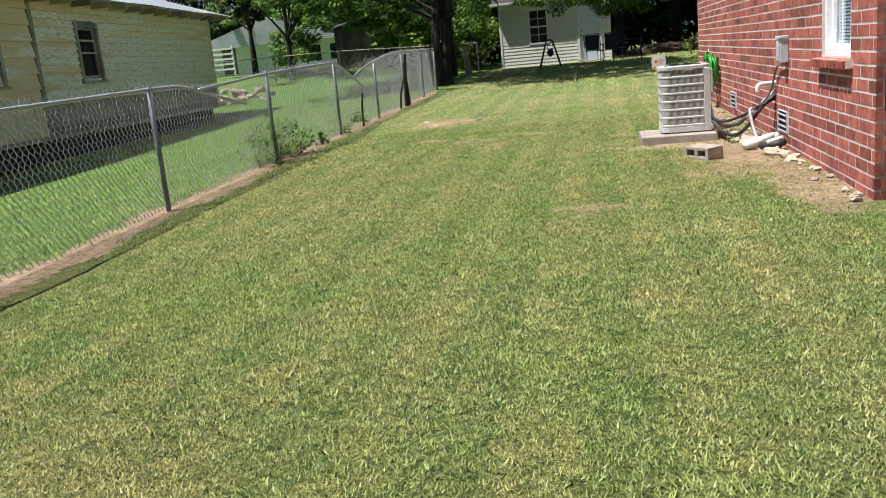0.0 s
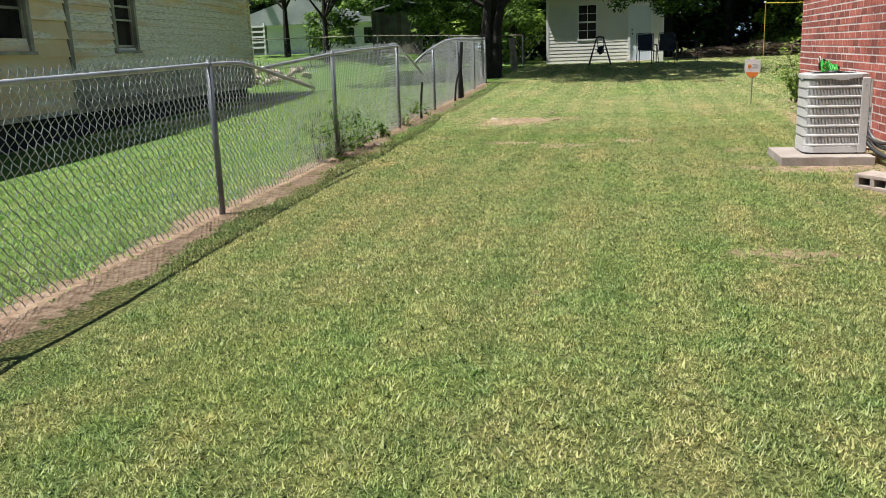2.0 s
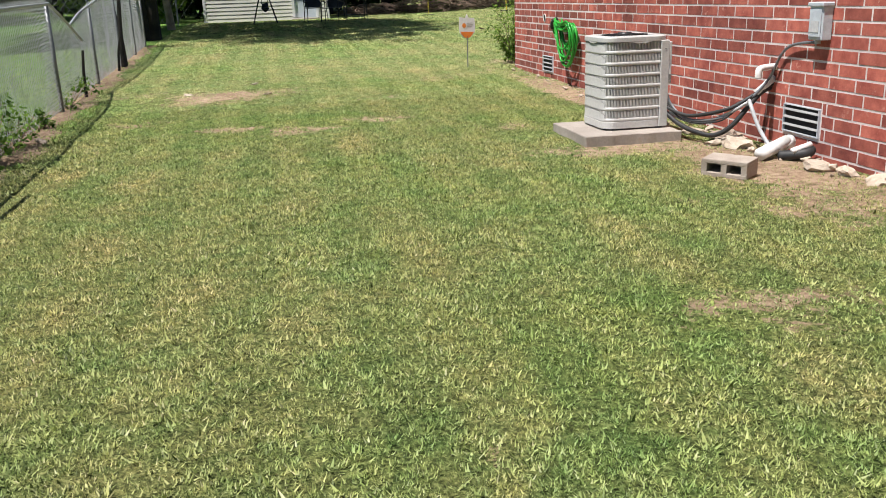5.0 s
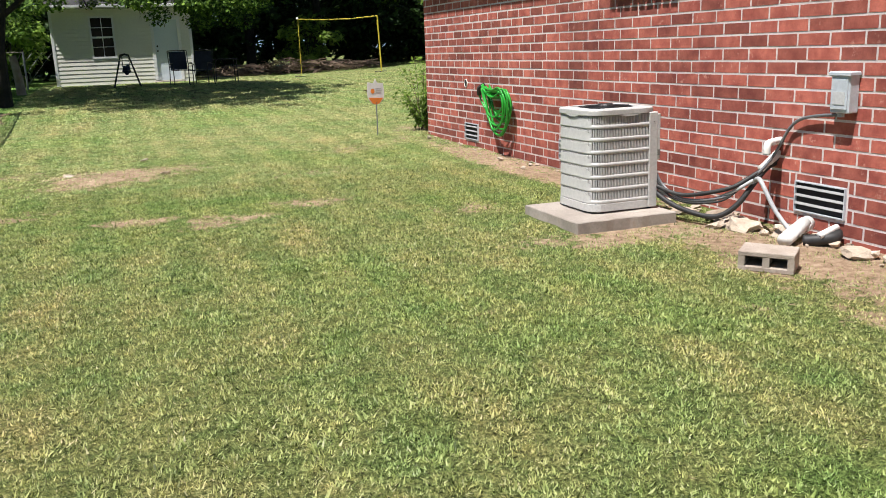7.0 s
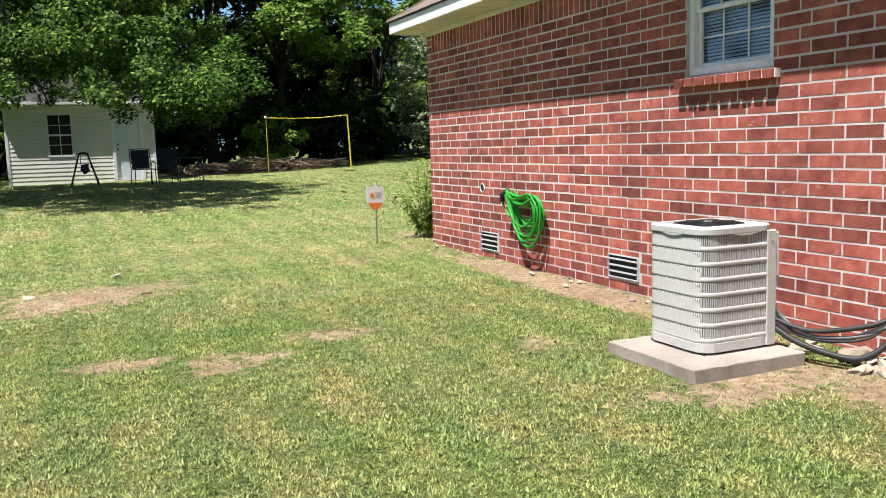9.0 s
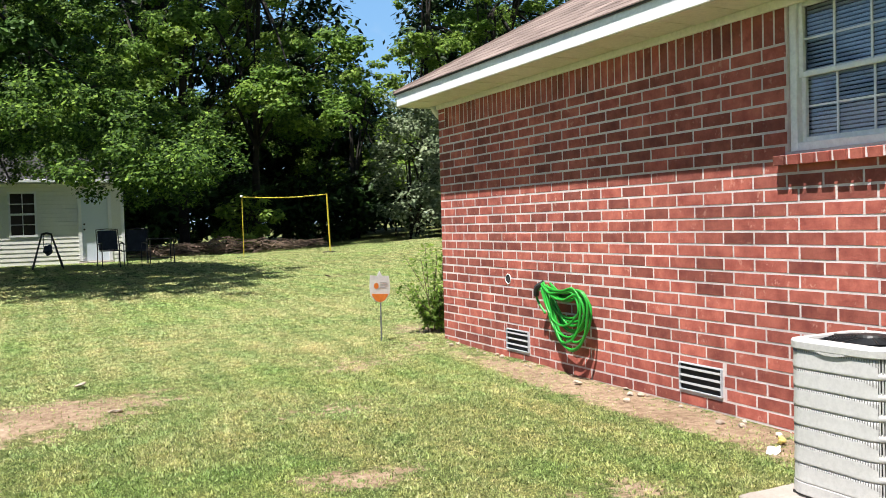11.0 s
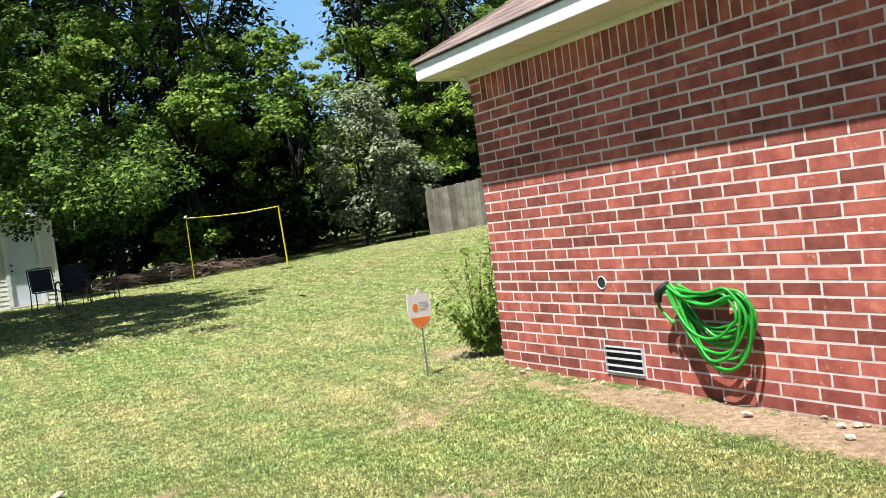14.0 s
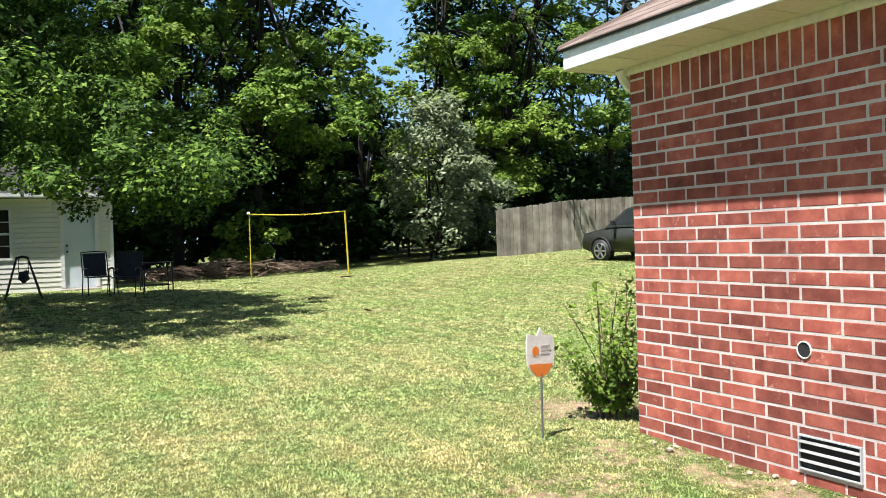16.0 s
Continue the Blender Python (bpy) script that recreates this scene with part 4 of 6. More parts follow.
# ---- fence of chain link ----
POSTS = [(0.2, 1.06), (3.28, 1.07), (6.37, 1.06), (9.4, 1.09), (12.6, 1.12), (15.57, 1.05), (18.5, 1.13), (21.2, 1.12), (23.6, 1.1)]
CREST = [(0.2, 1.06), (3.3, 1.05), (6.4, 1.07), (7.5, 1.0), (8.3, 1.0), (9.4, 1.08), (11.2, 1.11), (12.6, 1.12), (13.2, 0.98), (13.9, 0.78), (14.7, 0.95), (15.6, 1.04), (17, 1.14), (18.5, 1.17), (21.2, 1.15), (23.6, 1.12)]


def crest(y):
    return float(np.interp(y, [c[0] for c in CREST], [c[1] for c in CREST]))


def chain_fence():
    f = thing("chain_link_fence", (fence_x(6.4), 6.4, gz(fence_x(6.4), 6.4)), "sagging galvanised chain-link fence with bent top rail", "fence")
    for y, h in POSTS:
        x, z = fence_x(y), gz(fence_x(y), y)
        lean = 0.03 if y in (6.37, 9.4) else 0.0
        p = part("post", tubed([(x, y, z - 0.1), (x + lean, y - lean * 2, z + h)], 0.023, 10), GALV, f, "", True)
        part("cap", tubed([(x + lean, y - lean * 2, z + h), (x + lean, y - lean * 2, z + h + 0.03)], 0.027, 10, 0.012), GALV, p)
    rail = lambda keys: [(fence_x(y) + dx, y, gz(fence_x(y), y) + h) for y, h, dx in keys]
    for keys in ([(0.2, 1.05, 0.03), (3.3, 1.05, 0.03), (5.5, 1.055, 0.03), (6.4, 1.06, 0.03), (6.9, 1.045, 0.05), (7.4, 0.95, 0.10), (8.1, 0.80, 0.2)],
                 [(7.4, 1.0, 0.0), (8.4, 1.04, 0.01), (9.4, 1.08, 0.03), (11.0, 1.11, 0.03), (12.6, 1.12, 0.03)],
                 [(12.6, 1.12, 0.02), (13.1, 1.0, 0.03), (13.7, 0.82, 0.05), (14.2, 0.66, 0.06)],
                 [(13.8, 0.84, 0.0), (14.6, 0.96, 0.0), (15.6, 1.06, 0.02), (17.0, 1.15, 0.02), (18.5, 1.18, 0.02), (21.0, 1.15, 0.02), (23.6, 1.12, 0.02)]):
        part("top_rail", tubed(curve_pts(rail(keys), 5), 0.0155, 8), RAIL, f, "bent galvanised rail", True)
    # woven wire, panel by panel
    pitch = 0.033
    half = pitch
    for (ya, _), (yb, _) in zip(POSTS, POSTS[1:]):
        V, F = [], []
        n = int((yb - ya) / pitch)
        for i in range(n):
            yc = ya + (i + 0.5) * (yb - ya) / n
            top, zb = crest(yc) + 0.03, gz(fence_x(yc), yc) + 0.0
            rows = max(6, int(top / half))
            wob = 0.035 * noise.noise((yc * 0.8, 0, 7))
            pts = []
            for r in range(rows + 1):
                h = 0.01 + top * r / rows
                side = half * 1.03 if ((r + i) % 2) else 0.0
                bulge = wob * math.sin(math.pi * h / top) + 0.012 * noise.noise((yc * 2.0, h * 3, 1))
                if r == rows:
                    h += 0.012 + 0.02 * noise.noise((yc * 40, 0, 5))
                pts.append((fence_x(yc) + bulge + (0.006 if r % 2 else -0.006), yc + (side - half * 0.5) + 0.01 * noise.noise((yc * 1.1, h * 2, 4)), zb + h))
            t = 0.0023
            for a, b in zip(pts, pts[1:]):
                k = len(V)
                V += [(a[0] - t, a[1], a[2] - t), (a[0] + t, a[1] - t, a[2]), (a[0] + t, a[1] + t, a[2]), (b[0] - t, b[1], b[2] - t), (b[0] + t, b[1] - t, b[2]), (b[0] + t, b[1] + t, b[2])]
                F += [(k, k + 1, k + 4, k + 3), (k + 1, k + 2, k + 5, k + 4), (k + 2, k, k + 3, k + 5)]
        ob = new("wire_mesh", quick("wire_mesh", np.array(V) - np.array(BASE[f]), np.array(F), WIRE))
        ob.parent = f
    # old wooden posts beside the far span
    for y, h, lean in ((18.35, 1.12, 0.05), (18.62, 1.0, -0.08), (17.6, 0.62, 0.1), (13.95, 0.55, 0.03)):
        x, z = fence_x(y) + 0.06, gz(fence_x(y), y)
        bm = tubed(curve_pts([(x, y, z - 0.05), (x + lean * 0.3, y, z + h * 0.5), (x + lean, y + lean, z + h)], 4), 0.045 if h > 0.9 else 0.022, 8, 0.03 if h > 0.9 else 0.015)
        single("wooden_post", bm, BARK, "dark weathered wooden post beside the chain-link fence", "post", "old posts in the fence")


chain_fence()


# ---- garden shed ----
def lap_siding(bm, x0, x1, y, z0, z1, step, out=-1, holes=()):
    """Lapped boards on a wall that faces along y, cut round the holes (xa, xb, za, zb)."""
    z = z0
    while z < z1 - 0.01:
        zt = min(z + step, z1)
        spans = [(x0, x1)]
        for xa, xb, za, zb in holes:
            if zt > za + 0.01 and z < zb - 0.01:
                cut = []
                for a, b in spans:
                    if xb <= a or xa >= b:
                        cut.append((a, b))
                    else:
                        cut += [(a, xa)] if xa > a else []
                        cut += [(xb, b)] if xb < b else []
                spans = cut
        for a, b in spans:
            q = [bm.verts.new(p) for p in ((a, y + out * 0.04, z + 0.016), (b, y + out * 0.04, z + 0.016), (b, y + out * 0.03, zt), (a, y + out * 0.03, zt), (a, y, z + 0.016), (b, y, z + 0.016), (b, y, zt), (a, y, zt))]
            bm.faces.new((q[0], q[1], q[2], q[3])), bm.faces.new((q[4], q[5], q[1], q[0])), bm.faces.new((q[3], q[2], q[6], q[7]))
        z = zt


def simple_window(parent, lo, hi, y, bars=(1, 1), out=-1):
    xa, za = lo
    xb, zb = hi
    # dark sheet in place of the unlit room
    w = part("window", boxed((xa, y + 0.01, za), (xb, y + 0.03, zb)), DARK, parent, "white-framed window, panes coloured like an unlit room")
    bm = bmesh.new()
    t, f = 0.06, y + out * 0.055
    box(bm, (xa - t, min(f, y), za - t), (xa, max(f, y), zb + t)), box(bm, (xb, min(f, y), za - t), (xb + t, max(f, y), zb + t))
    box(bm, (xa, min(f, y), za - t), (xb, max(f, y), za)), box(bm, (xa, min(f, y), zb), (xb, max(f, y), zb + t))
    mz = (za + zb) / 2
    box(bm, (xa, y - 0.02, mz - 0.03), (xb, y, mz + 0.03))
    part("frame", bm, WHITE, w)
    bm = bmesh.new()
    for k in range(1, bars[0] + 1):
        xx = xa + (xb - xa) * k / (bars[0] + 1)
        box(bm, (xx - 0.011, y - 0.015, za), (xx + 0.011, y - 0.001, mz - 0.03)), box(bm, (xx - 0.011, y - 0.015, mz + 0.03), (xx + 0.011, y - 0.001, zb))
    for zz in ((za + mz) / 2, (mz + zb) / 2):
        box(bm, (xa, y - 0.014, zz - 0.011), (xb, y - 0.0012, zz + 0.011))
    part("muntin", bm, WHITE, w)
    part("pane", boxed((xa, y + 0.002, za), (xb, y + 0.006, zb)), OLDGLASS, w)


def shed():
    x0, x1, y, z0, z1, dep = -4.42, -0.05, 35.0, 0.47, 2.93, 3.6
    s = thing("garden_shed", ((x0 + x1) / 2, y + 1.8, z0), "cream vinyl-sided shed with white door and dark roof", "shed")
    door, win = (-1.33, -0.43, 0.56, 2.61), (-3.2, -2.55, 1.40, 2.64)
    bm = bmesh.new()
    lap_siding(bm, x0, x1, y, z0, z1, 0.13, -1, (door, win))
    wall = part("wall", bm, SIDING, s, "cream lapped vinyl siding")
    bm = bmesh.new()
    for a, b, c, d in ((x0, win[0], z0, z1), (win[0], win[1], z0, win[2]), (win[0], win[1], win[3], z1), (win[1], door[0], z0, z1), (door[0], door[1], z0, door[2]), (door[0], door[1], door[3], z1), (door[1], x1, z0, z1)):
        box(bm, (a, y + 0.001, c), (b, y + 0.1, d))
    part("front_core", bm, SIDING, s)
    part("side_wall", boxed((x1 - 0.1, y + 0.1, z0), (x1, y + dep, z1)), SIDING, s)
    part("side_wall", boxed((x0, y + 0.1, z0), (x0 + 0.1, y + dep, z1)), SIDING, s)
    part("back_wall", boxed((x0 + 0.1, y + dep - 0.1, z0), (x1 - 0.1, y + dep, z1)), SIDING, s)
    part("corner_trim", boxed((x1 - 0.07, y - 0.05, z0), (x1 + 0.02, y + 0.06, z1), 0.004), WHITE, s)
    part("corner_trim", boxed((x0 - 0.02, y - 0.05, z0), (x0 + 0.07, y + 0.06, z1), 0.004), WHITE, s)
    part("footing", boxed((x0, y + 0.001, 0.2), (x1, y + dep, z0)), CONCRETE, s)
    bm = bmesh.new()
    prism(bm, [(y - 0.3, 2.98), (y + dep / 2, 3.98), (y + dep + 0.3, 2.98), (y + dep + 0.3, 3.04), (y + dep / 2, 4.05), (y - 0.3, 3.04)], 0, x0 - 0.3, x1 + 0.32)
    roof = part("roof", bm, SHINGLE_GREY, s, "dark grey shingle roof")
    bm = bmesh.new()
    for i in range(9):
        u = i * 0.2
        k = x0 - 0.3 + (i % 2) * 0.15
        while k < x1 + 0.3:
            w = min(0.3, x1 + 0.32 - k)
            box(bm, (k + 0.004, y - 0.32 + u, 0), (k + w - 0.004, y - 0.1 + u, 0.012), 0, Matrix.Translation((0, 0, 3.048 + (u + 0.08) * 0.476)) @ Matrix.Translation((0, y - 0.21 + u, 0)) @ Matrix.Rotation(0.445, 4, "X") @ Matrix.Translation((0, -(y - 0.21 + u), 0)))
            k += w
    tagged(part("shingle", bm, SHINGLE_GREY, roof), kind="stuff")
    for xg in (x0 + 0.05, x1 - 0.05):
        bm = bmesh.new()
        prism(bm, [(y, z1), (y + dep, z1), (y + dep / 2, 3.9)], 0, xg - 0.05, xg + 0.05)
        part("gable", bm, SIDING, s)
    part("fascia", boxed((x0 - 0.32, y - 0.325, 2.965), (x1 + 0.34, y - 0.3, 3.045), 0.004), WHITE, s)
    part("soffit", boxed((x0 - 0.3, y - 0.299, 2.94), (x1 + 0.32, y + 0.0, 2.975)), WHITE, s)
    d = part("door", boxed((door[0] + 0.07, y + 0.0, door[2]), (door[1] - 0.07, y + 0.04, door[3] - 0.07), 0.003), DOORPAINT, s, "plain pale blue-white steel door")
    bm = bmesh.new()
    box(bm, (door[0] - 0.03, y - 0.055, door[2]), (door[0] + 0.07, y + 0.05, door[3] + 0.03)), box(bm, (door[1] - 0.07, y - 0.055, door[2]), (door[1] + 0.03, y + 0.05, door[3] + 0.03))
    box(bm, (door[0] + 0.07, y - 0.054, door[3] - 0.07), (door[1] - 0.07, y + 0.05, door[3] + 0.03))
    part("door_frame", bm, WHITE, d)
    for z in (1.52, 1.68):
        part("door_knob", tubed([(door[0] + 0.14, y - 0.06, z), (door[0] + 0.14, y, z)], 0.03, 8), BLACKMETAL, d)
    part("doorstep", boxed((door[0] - 0.05, y - 0.25, 0.44), (door[1] + 0.05, y - 0.03, 0.53), 0.01), CONCRETE, s)
    simple_window(s, (win[0], win[2]), (win[1], win[3]), y, (1, 1))


shed()


# ---- neighbour's yellow house, turned a little ----
def yellow_house():
    C, D = Vector((-11.1, 22.3, 0)), Vector((0.116, -0.993, 0))
    h = thing("old_wooden_house", (C.x, C.y, 0.0), "old yellow clapboard house with peeling paint and metal roof", "house")
    # local frame: s along the wall, n outward to the lawn
    frame_m = Matrix(((D.x, 0.993, 0, C.x), (D.y, 0.116, 0, C.y), (0, 0, 1, 0), (0, 0, 0, 1)))

    def put(name, bm, mat, parent, label=""):
        bmesh.ops.transform(bm, verts=bm.verts, matrix=frame_m)
        bmesh.ops.recalc_face_normals(bm, faces=bm.faces)
        return part(name, bm, mat, parent, label)
    long, z0, z1, dep = 15.0, 0.46, 2.9, 9.0
    holes = [(6.95, 7.72, 1.42, 2.36), (10.5, 11.4, 1.42, 2.5)]
    z, i = z0, 0
    boards = bmesh.new()
    rows = []
    while z < z1:
        spans = [(0, 9.3), (9.36, long)]
        for a, b, c, d in holes:
            if z + 0.13 > c and z < d:
                nxt = []
                for p, q in spans:
                    if b <= p or a >= q:
                        nxt.append((p, q))
                    else:
                        nxt += [(p, a), (b, q)]
                spans = nxt
        for p, q in spans:
            step = 0.135 if p < 9.3 else 0.27
            if p >= 9.3 and i % 2:
                continue
            rows.append((p, q, z, min(z + step, z1)))
        z += 0.135
        i += 1
    wall = None
    for p, q, a, b in rows:
        bm = bmesh.new()
        sg = 0.012 * noise.noise((p, a * 3, 0))
        vs = [bm.verts.new(v) for v in ((p, 0.05 + sg, a), (q, 0.05 + sg * 0.5, a), (q, 0.008, b), (p, 0.008, b), (p, 0.0, a), (q, 0.0, a))]
        bm.faces.new(vs[:4]), bm.faces.new((vs[4], vs[5], vs[1], vs[0]))
        if wall is None:
            core = bmesh.new()
            box(core, (0.02, -dep, z0), (6.95, -0.001, z1)), box(core, (6.95, -dep, z0), (7.72, -0.001, 1.42)), box(core, (6.95, -dep, 2.36), (7.72, -0.001, z1)), box(core, (7.72, -dep, z0), (10.5, -0.001, z1))
            box(core, (10.5, -dep, z0), (11.4, -0.001, 1.42)), box(core, (10.5, -dep, 2.5), (11.4, -0.001, z1)), box(core, (11.4, -dep, z0), (long, -0.001, z1))
            wall = put("wall", core, OLDWOOD, h, "yellow clapboard wall with peeling paint")
        ob = put("board", bm, OLDWOOD if a < 0.98 and p < 9.3 else YELLOW, wall)
        at = ob.data.attributes.new("worn", "FLOAT", "POINT")
        at.data.foreach_set("value", [-0.06 if p > 9.3 else 0.08 if a > 2.2 else 0.2 if q < 7 else 0.15] * len(ob.data.vertices))
    for s in (0.0, 9.33):
        put("corner_board", boxed((s - 0.06, 0.0, z0 - 0.02), (s + 0.06, 0.05, z1), 0.004), OLDWOOD if s else YELLOW, h)
    for a, b, c, d in holes:
        # dark sheet standing for the unlit room
        w = put("window", boxed((a, -0.06, c), (b, -0.05, d)), DARK, h, "weathered sash window, panes coloured like an unlit room")
        bm = bmesh.new()
        box(bm, (a - 0.09, 0.0, c - 0.06), (a, 0.06, d + 0.1)), box(bm, (b, 0.0, c - 0.06), (b + 0.09, 0.06, d + 0.1)), box(bm, (a, 0.0, d), (b, 0.06, d + 0.1)), box(bm, (a - 0.12, 0.0, c - 0.11), (b + 0.12, 0.09, c - 0.06))
        put("frame", bm, OLDWOOD, w)
        bm = bmesh.new()
        m = (c + d) / 2
        for zz in (m, c + 0.02, d - 0.02, (m + d) / 2):
            box(bm, (a, -0.04, zz - 0.017), (b, 0.0, zz + 0.017))
        box(bm, (a, -0.039, c), (a + 0.03, -0.001, d)), box(bm, (b - 0.03, -0.039, c), (b, -0.001, d))
        put("sash", bm, OLDWOOD, w)
        put("pane", boxed((a, -0.045, c), (b, -0.041, d)), OLDGLASS, w)
    # crawl space: a solid box whose dark colour stands for the shade
    put("crawl_space", boxed((0.1, -dep + 0.3, -0.3), (long, -0.14, z0 - 0.08)), DARK, h, "crawl space under the floor, a box coloured for its shade")
    put("sill_beam", boxed((0, -0.2, z0 - 0.08), (long, 0.0, z0)), OLDWOOD, h)
    # sheet-metal roof
    o, pitch = 0.45, 0.33
    ridge = -dep / 2
    bm = bmesh.new()
    n = 150
    top = []
    for k in range(n + 1):
        s = -1.1 + (long + 1.6) * k / n
        bump_z = 0.007 * (1 if k % 2 else 0) + 0.02 * noise.noise((s * 0.7, 0, 0))
        top.append((bm.verts.new((s, o, 2.86 + bump_z)), bm.verts.new((s, ridge, 2.86 + (o - ridge) * pitch + bump_z)), bm.verts.new((s, -dep - o, 2.86 + bump_z))))
    for a, b in zip(top, top[1:]):
        bm.faces.new((a[0], b[0], b[1], a[1])), bm.faces.new((a[1], b[1], b[2], a[2]))
    put("roof", bm, METALROOF, h, "grey corrugated sheet-metal roof")
    bm = bmesh.new()
    prism(bm, [(-dep, 2.9), (0, 2.9), (ridge, 2.75 - ridge * pitch)], 0, 0.0, 0.1)
    put("gable", bm, OLDWOOD, h)
    for s in np.arange(-0.3, long, 0.8):
        put("rafter_tail", boxed((s, 0.03, 2.73), (s + 0.06, o - 0.03, 2.83)), OLDWOOD, h)
    put("eave_board", boxed((-1.0, 0.02, 2.835), (long, o - 0.01, 2.85)), OLDWOOD, h)


yellow_house()


def far_house():
    y = 50.0
    z0 = gz(-20, y) - 0.2
    h = thing("white_cottage", (-20, y + 3, z0), "white cottage with low grey roof behind the trees", "house")
    bm = bmesh.new()
    box(bm, (-24.5, y, z0), (-15.6, y + 7, 2.95))
    wall = part("wall", bm, WHITEWALL, h, "white painted board wall")
    bm = bmesh.new()
    prism(bm, [(-25.0, 2.9), (-15.1, 2.9), (-15.1, 3.0), (-20.0, 4.5), (-25.0, 3.0)], 1, y - 0.5, y + 7.5)
    part("roof", bm, METALROOF, h, "low-pitched pale metal roof")
    for xa, za in ((-19.6, 1.55), (-17.6, 1.7), (-16.3, 1.7)):
        # no glass here: a dark panel stands for the unlit room
        w = part("window", boxed((xa, y - 0.02, za), (xa + 0.7, y - 0.005, za + 0.9)), DARK, h, "window, a flat panel coloured like an unlit room")
        part("frame", boxed((xa - 0.06, y - 0.03, za - 0.06), (xa + 0.76, y - 0.021, za)), WHITE, w)
        part("sash", boxed((xa, y - 0.03, za + 0.43), (xa + 0.7, y - 0.021, za + 0.47)), WHITE, w)
    part("door", boxed((-23.2, y - 0.03, z0 + 0.3), (-22.3, y - 0.004, z0 + 2.3)), BARNWOOD, h, "dark red-brown door")
    r = thing("porch_rail", (-22.3, 46, gz(-22.3, 46)), "white slatted porch rail in front of the cottage", "railing")
    for k in range(5):
        part("rail", boxed((-23.4, 45.9, gz(-22.3, 46) + 0.35 + k * 0.28), (-20.7, 46.0, gz(-22.3, 46) + 0.45 + k * 0.28)), WHITEWALL, r)
    for x in (-23.4, -22.0, -20.8):
        part("post", boxed((x, 45.92, gz(-22.3, 46) - 0.1), (x + 0.1, 45.98, gz(-22.3, 46) + 1.7)), WHITEWALL, r)
    # dark barn
    bx0, bx1, by = -12.9, -10.3, 40.0
    zb = gz(-11.5, by) - 0.1
    b = thing("small_barn", (-11.6, by + 1.5, zb), "small dark board barn under the trees", "barn")
    k = bx0
    while k < bx1 - 0.01:
        part("board", boxed((k, by, zb), (min(k + 0.19, bx1), by + 0.03, 2.95)), BARNWOOD, b)
        k += 0.2
    part("core", boxed((bx0, by + 0.031, zb), (bx1, by + 3.2, 2.94)), BARNWOOD, b)
    bm = bmesh.new()
    prism(bm, [(bx0 - 0.5, 2.85), ((bx0 + bx1) / 2 + 0.3, 3.35), (bx1 + 0.3, 3.1), (bx1 + 0.3, 3.16), ((bx0 + bx1) / 2 + 0.3, 3.42), (bx0 - 0.5, 2.92)], 1, by - 0.3, by + 3.5)
    part("roof", bm, METALROOF, b, "rusty sheet-metal roof")
    # far chain-link line and rubbish heap
    fl = thing("wire_fence", (-13, 33.5, gz(-13, 33.5)), "grey wire fence across the neighbour's lawn", "fence")
    for x in np.arange(-22, -5, 2.8):
        part("post", tubed([(x, 33.5, gz(x, 33.5) - 0.1), (x, 33.5, gz(x, 33.5) + 1.15)], 0.03, 6), GALV, fl)
    part("rail", tubed([(x, 33.5, gz(x, 33.5) + 1.13) for x in np.arange(-22, -5, 1.4)], 0.018, 6), OLDWOOD, fl)
    bm = bmesh.new()
    for k in range(60):
        x = -22 + 17 * k / 60
        for sgn in (-1, 1):
            tube(bm, [(x, 33.52, gz(x, 33.5) + 0.02), (x + sgn * 0.9, 33.52, gz(x, 33.5) + 1.1)], 0.004, 3, None, False)
    tagged(part("wire", bm, WIRE, fl), kind="stuff")
    rng = random.Random(8)
    bm = bmesh.new()
    for k in range(40):
        x, yy = -12.6 + rng.gauss(0, 0.8), 26.8 + rng.gauss(0, 0.5)
        lump(bm, (x, yy, gz(x, yy) + rng.uniform(0.05, 0.45)), (rng.uniform(0.1, 0.3), rng.uniform(0.1, 0.25), rng.uniform(0.05, 0.16)), rng)
    single("rubble_heap", bm, ROCK, "heap of pale rubble and scrap on the neighbour's lawn", "rubble", kind="stuff")


far_house()


# ---- trees ----
def leaves(rng, centres, radii, per, size, flat=0.7, slim=0.5):
    """Arrays of small pointed leaves gathered in clumps."""
    n = len(centres) * per
    c = np.repeat(centres, per, 0)
    r = np.repeat(radii, per)[:, None]
    d = rng.normal(size=(n, 3))
    d /= np.linalg.norm(d, axis=1)[:, None]
    p = c + d * r * rng.uniform(0.25, 1.0, (n, 1)) ** 0.6 * np.array([1, 1, flat])
    nor = d * 0.55 + rng.normal(size=(n, 3)) * 0.38 + np.array([-0.15, -0.25, 0.85])
    nor /= np.linalg.norm(nor, axis=1)[:, None]
    u = np.cross(nor, rng.normal(size=(n, 3)))
    u /= np.linalg.norm(u, axis=1)[:, None]
    v = np.cross(nor, u)
    s = size * rng.uniform(0.55, 1.35, (n, 1))
    V = np.stack([p - u * s, p + v * s * slim - nor * s * 0.1, p + u * s, p - v * s * slim - nor * s * 0.1], 1).reshape(-1, 3)
    return V, np.arange(n * 4).reshape(-1, 4)


def boughs(rng, pads, radii, sub, per, leaf, flat=0.42):
    """Foliage in spreading sprays: each pad is a shallow dome of small clumps, closed above and open below."""
    k = len(pads)
    q = np.sqrt(rng.uniform(0, 1, (k, sub)))
    a = rng.uniform(0, 2 * math.pi, (k, sub))
    r = radii[:, None]
    drop = 0.42 * (1 - q ** 2) + rng.normal(0, 0.13, (k, sub))
    c = pads[:, None, :] + np.stack([r * q * np.cos(a), r * q * np.sin(a), r * drop], 2)
    return leaves(rng, c.reshape(-1, 3), np.repeat(radii, sub) * rng.uniform(0.2, 0.42, k * sub), per, leaf, flat + 0.2, 0.58)


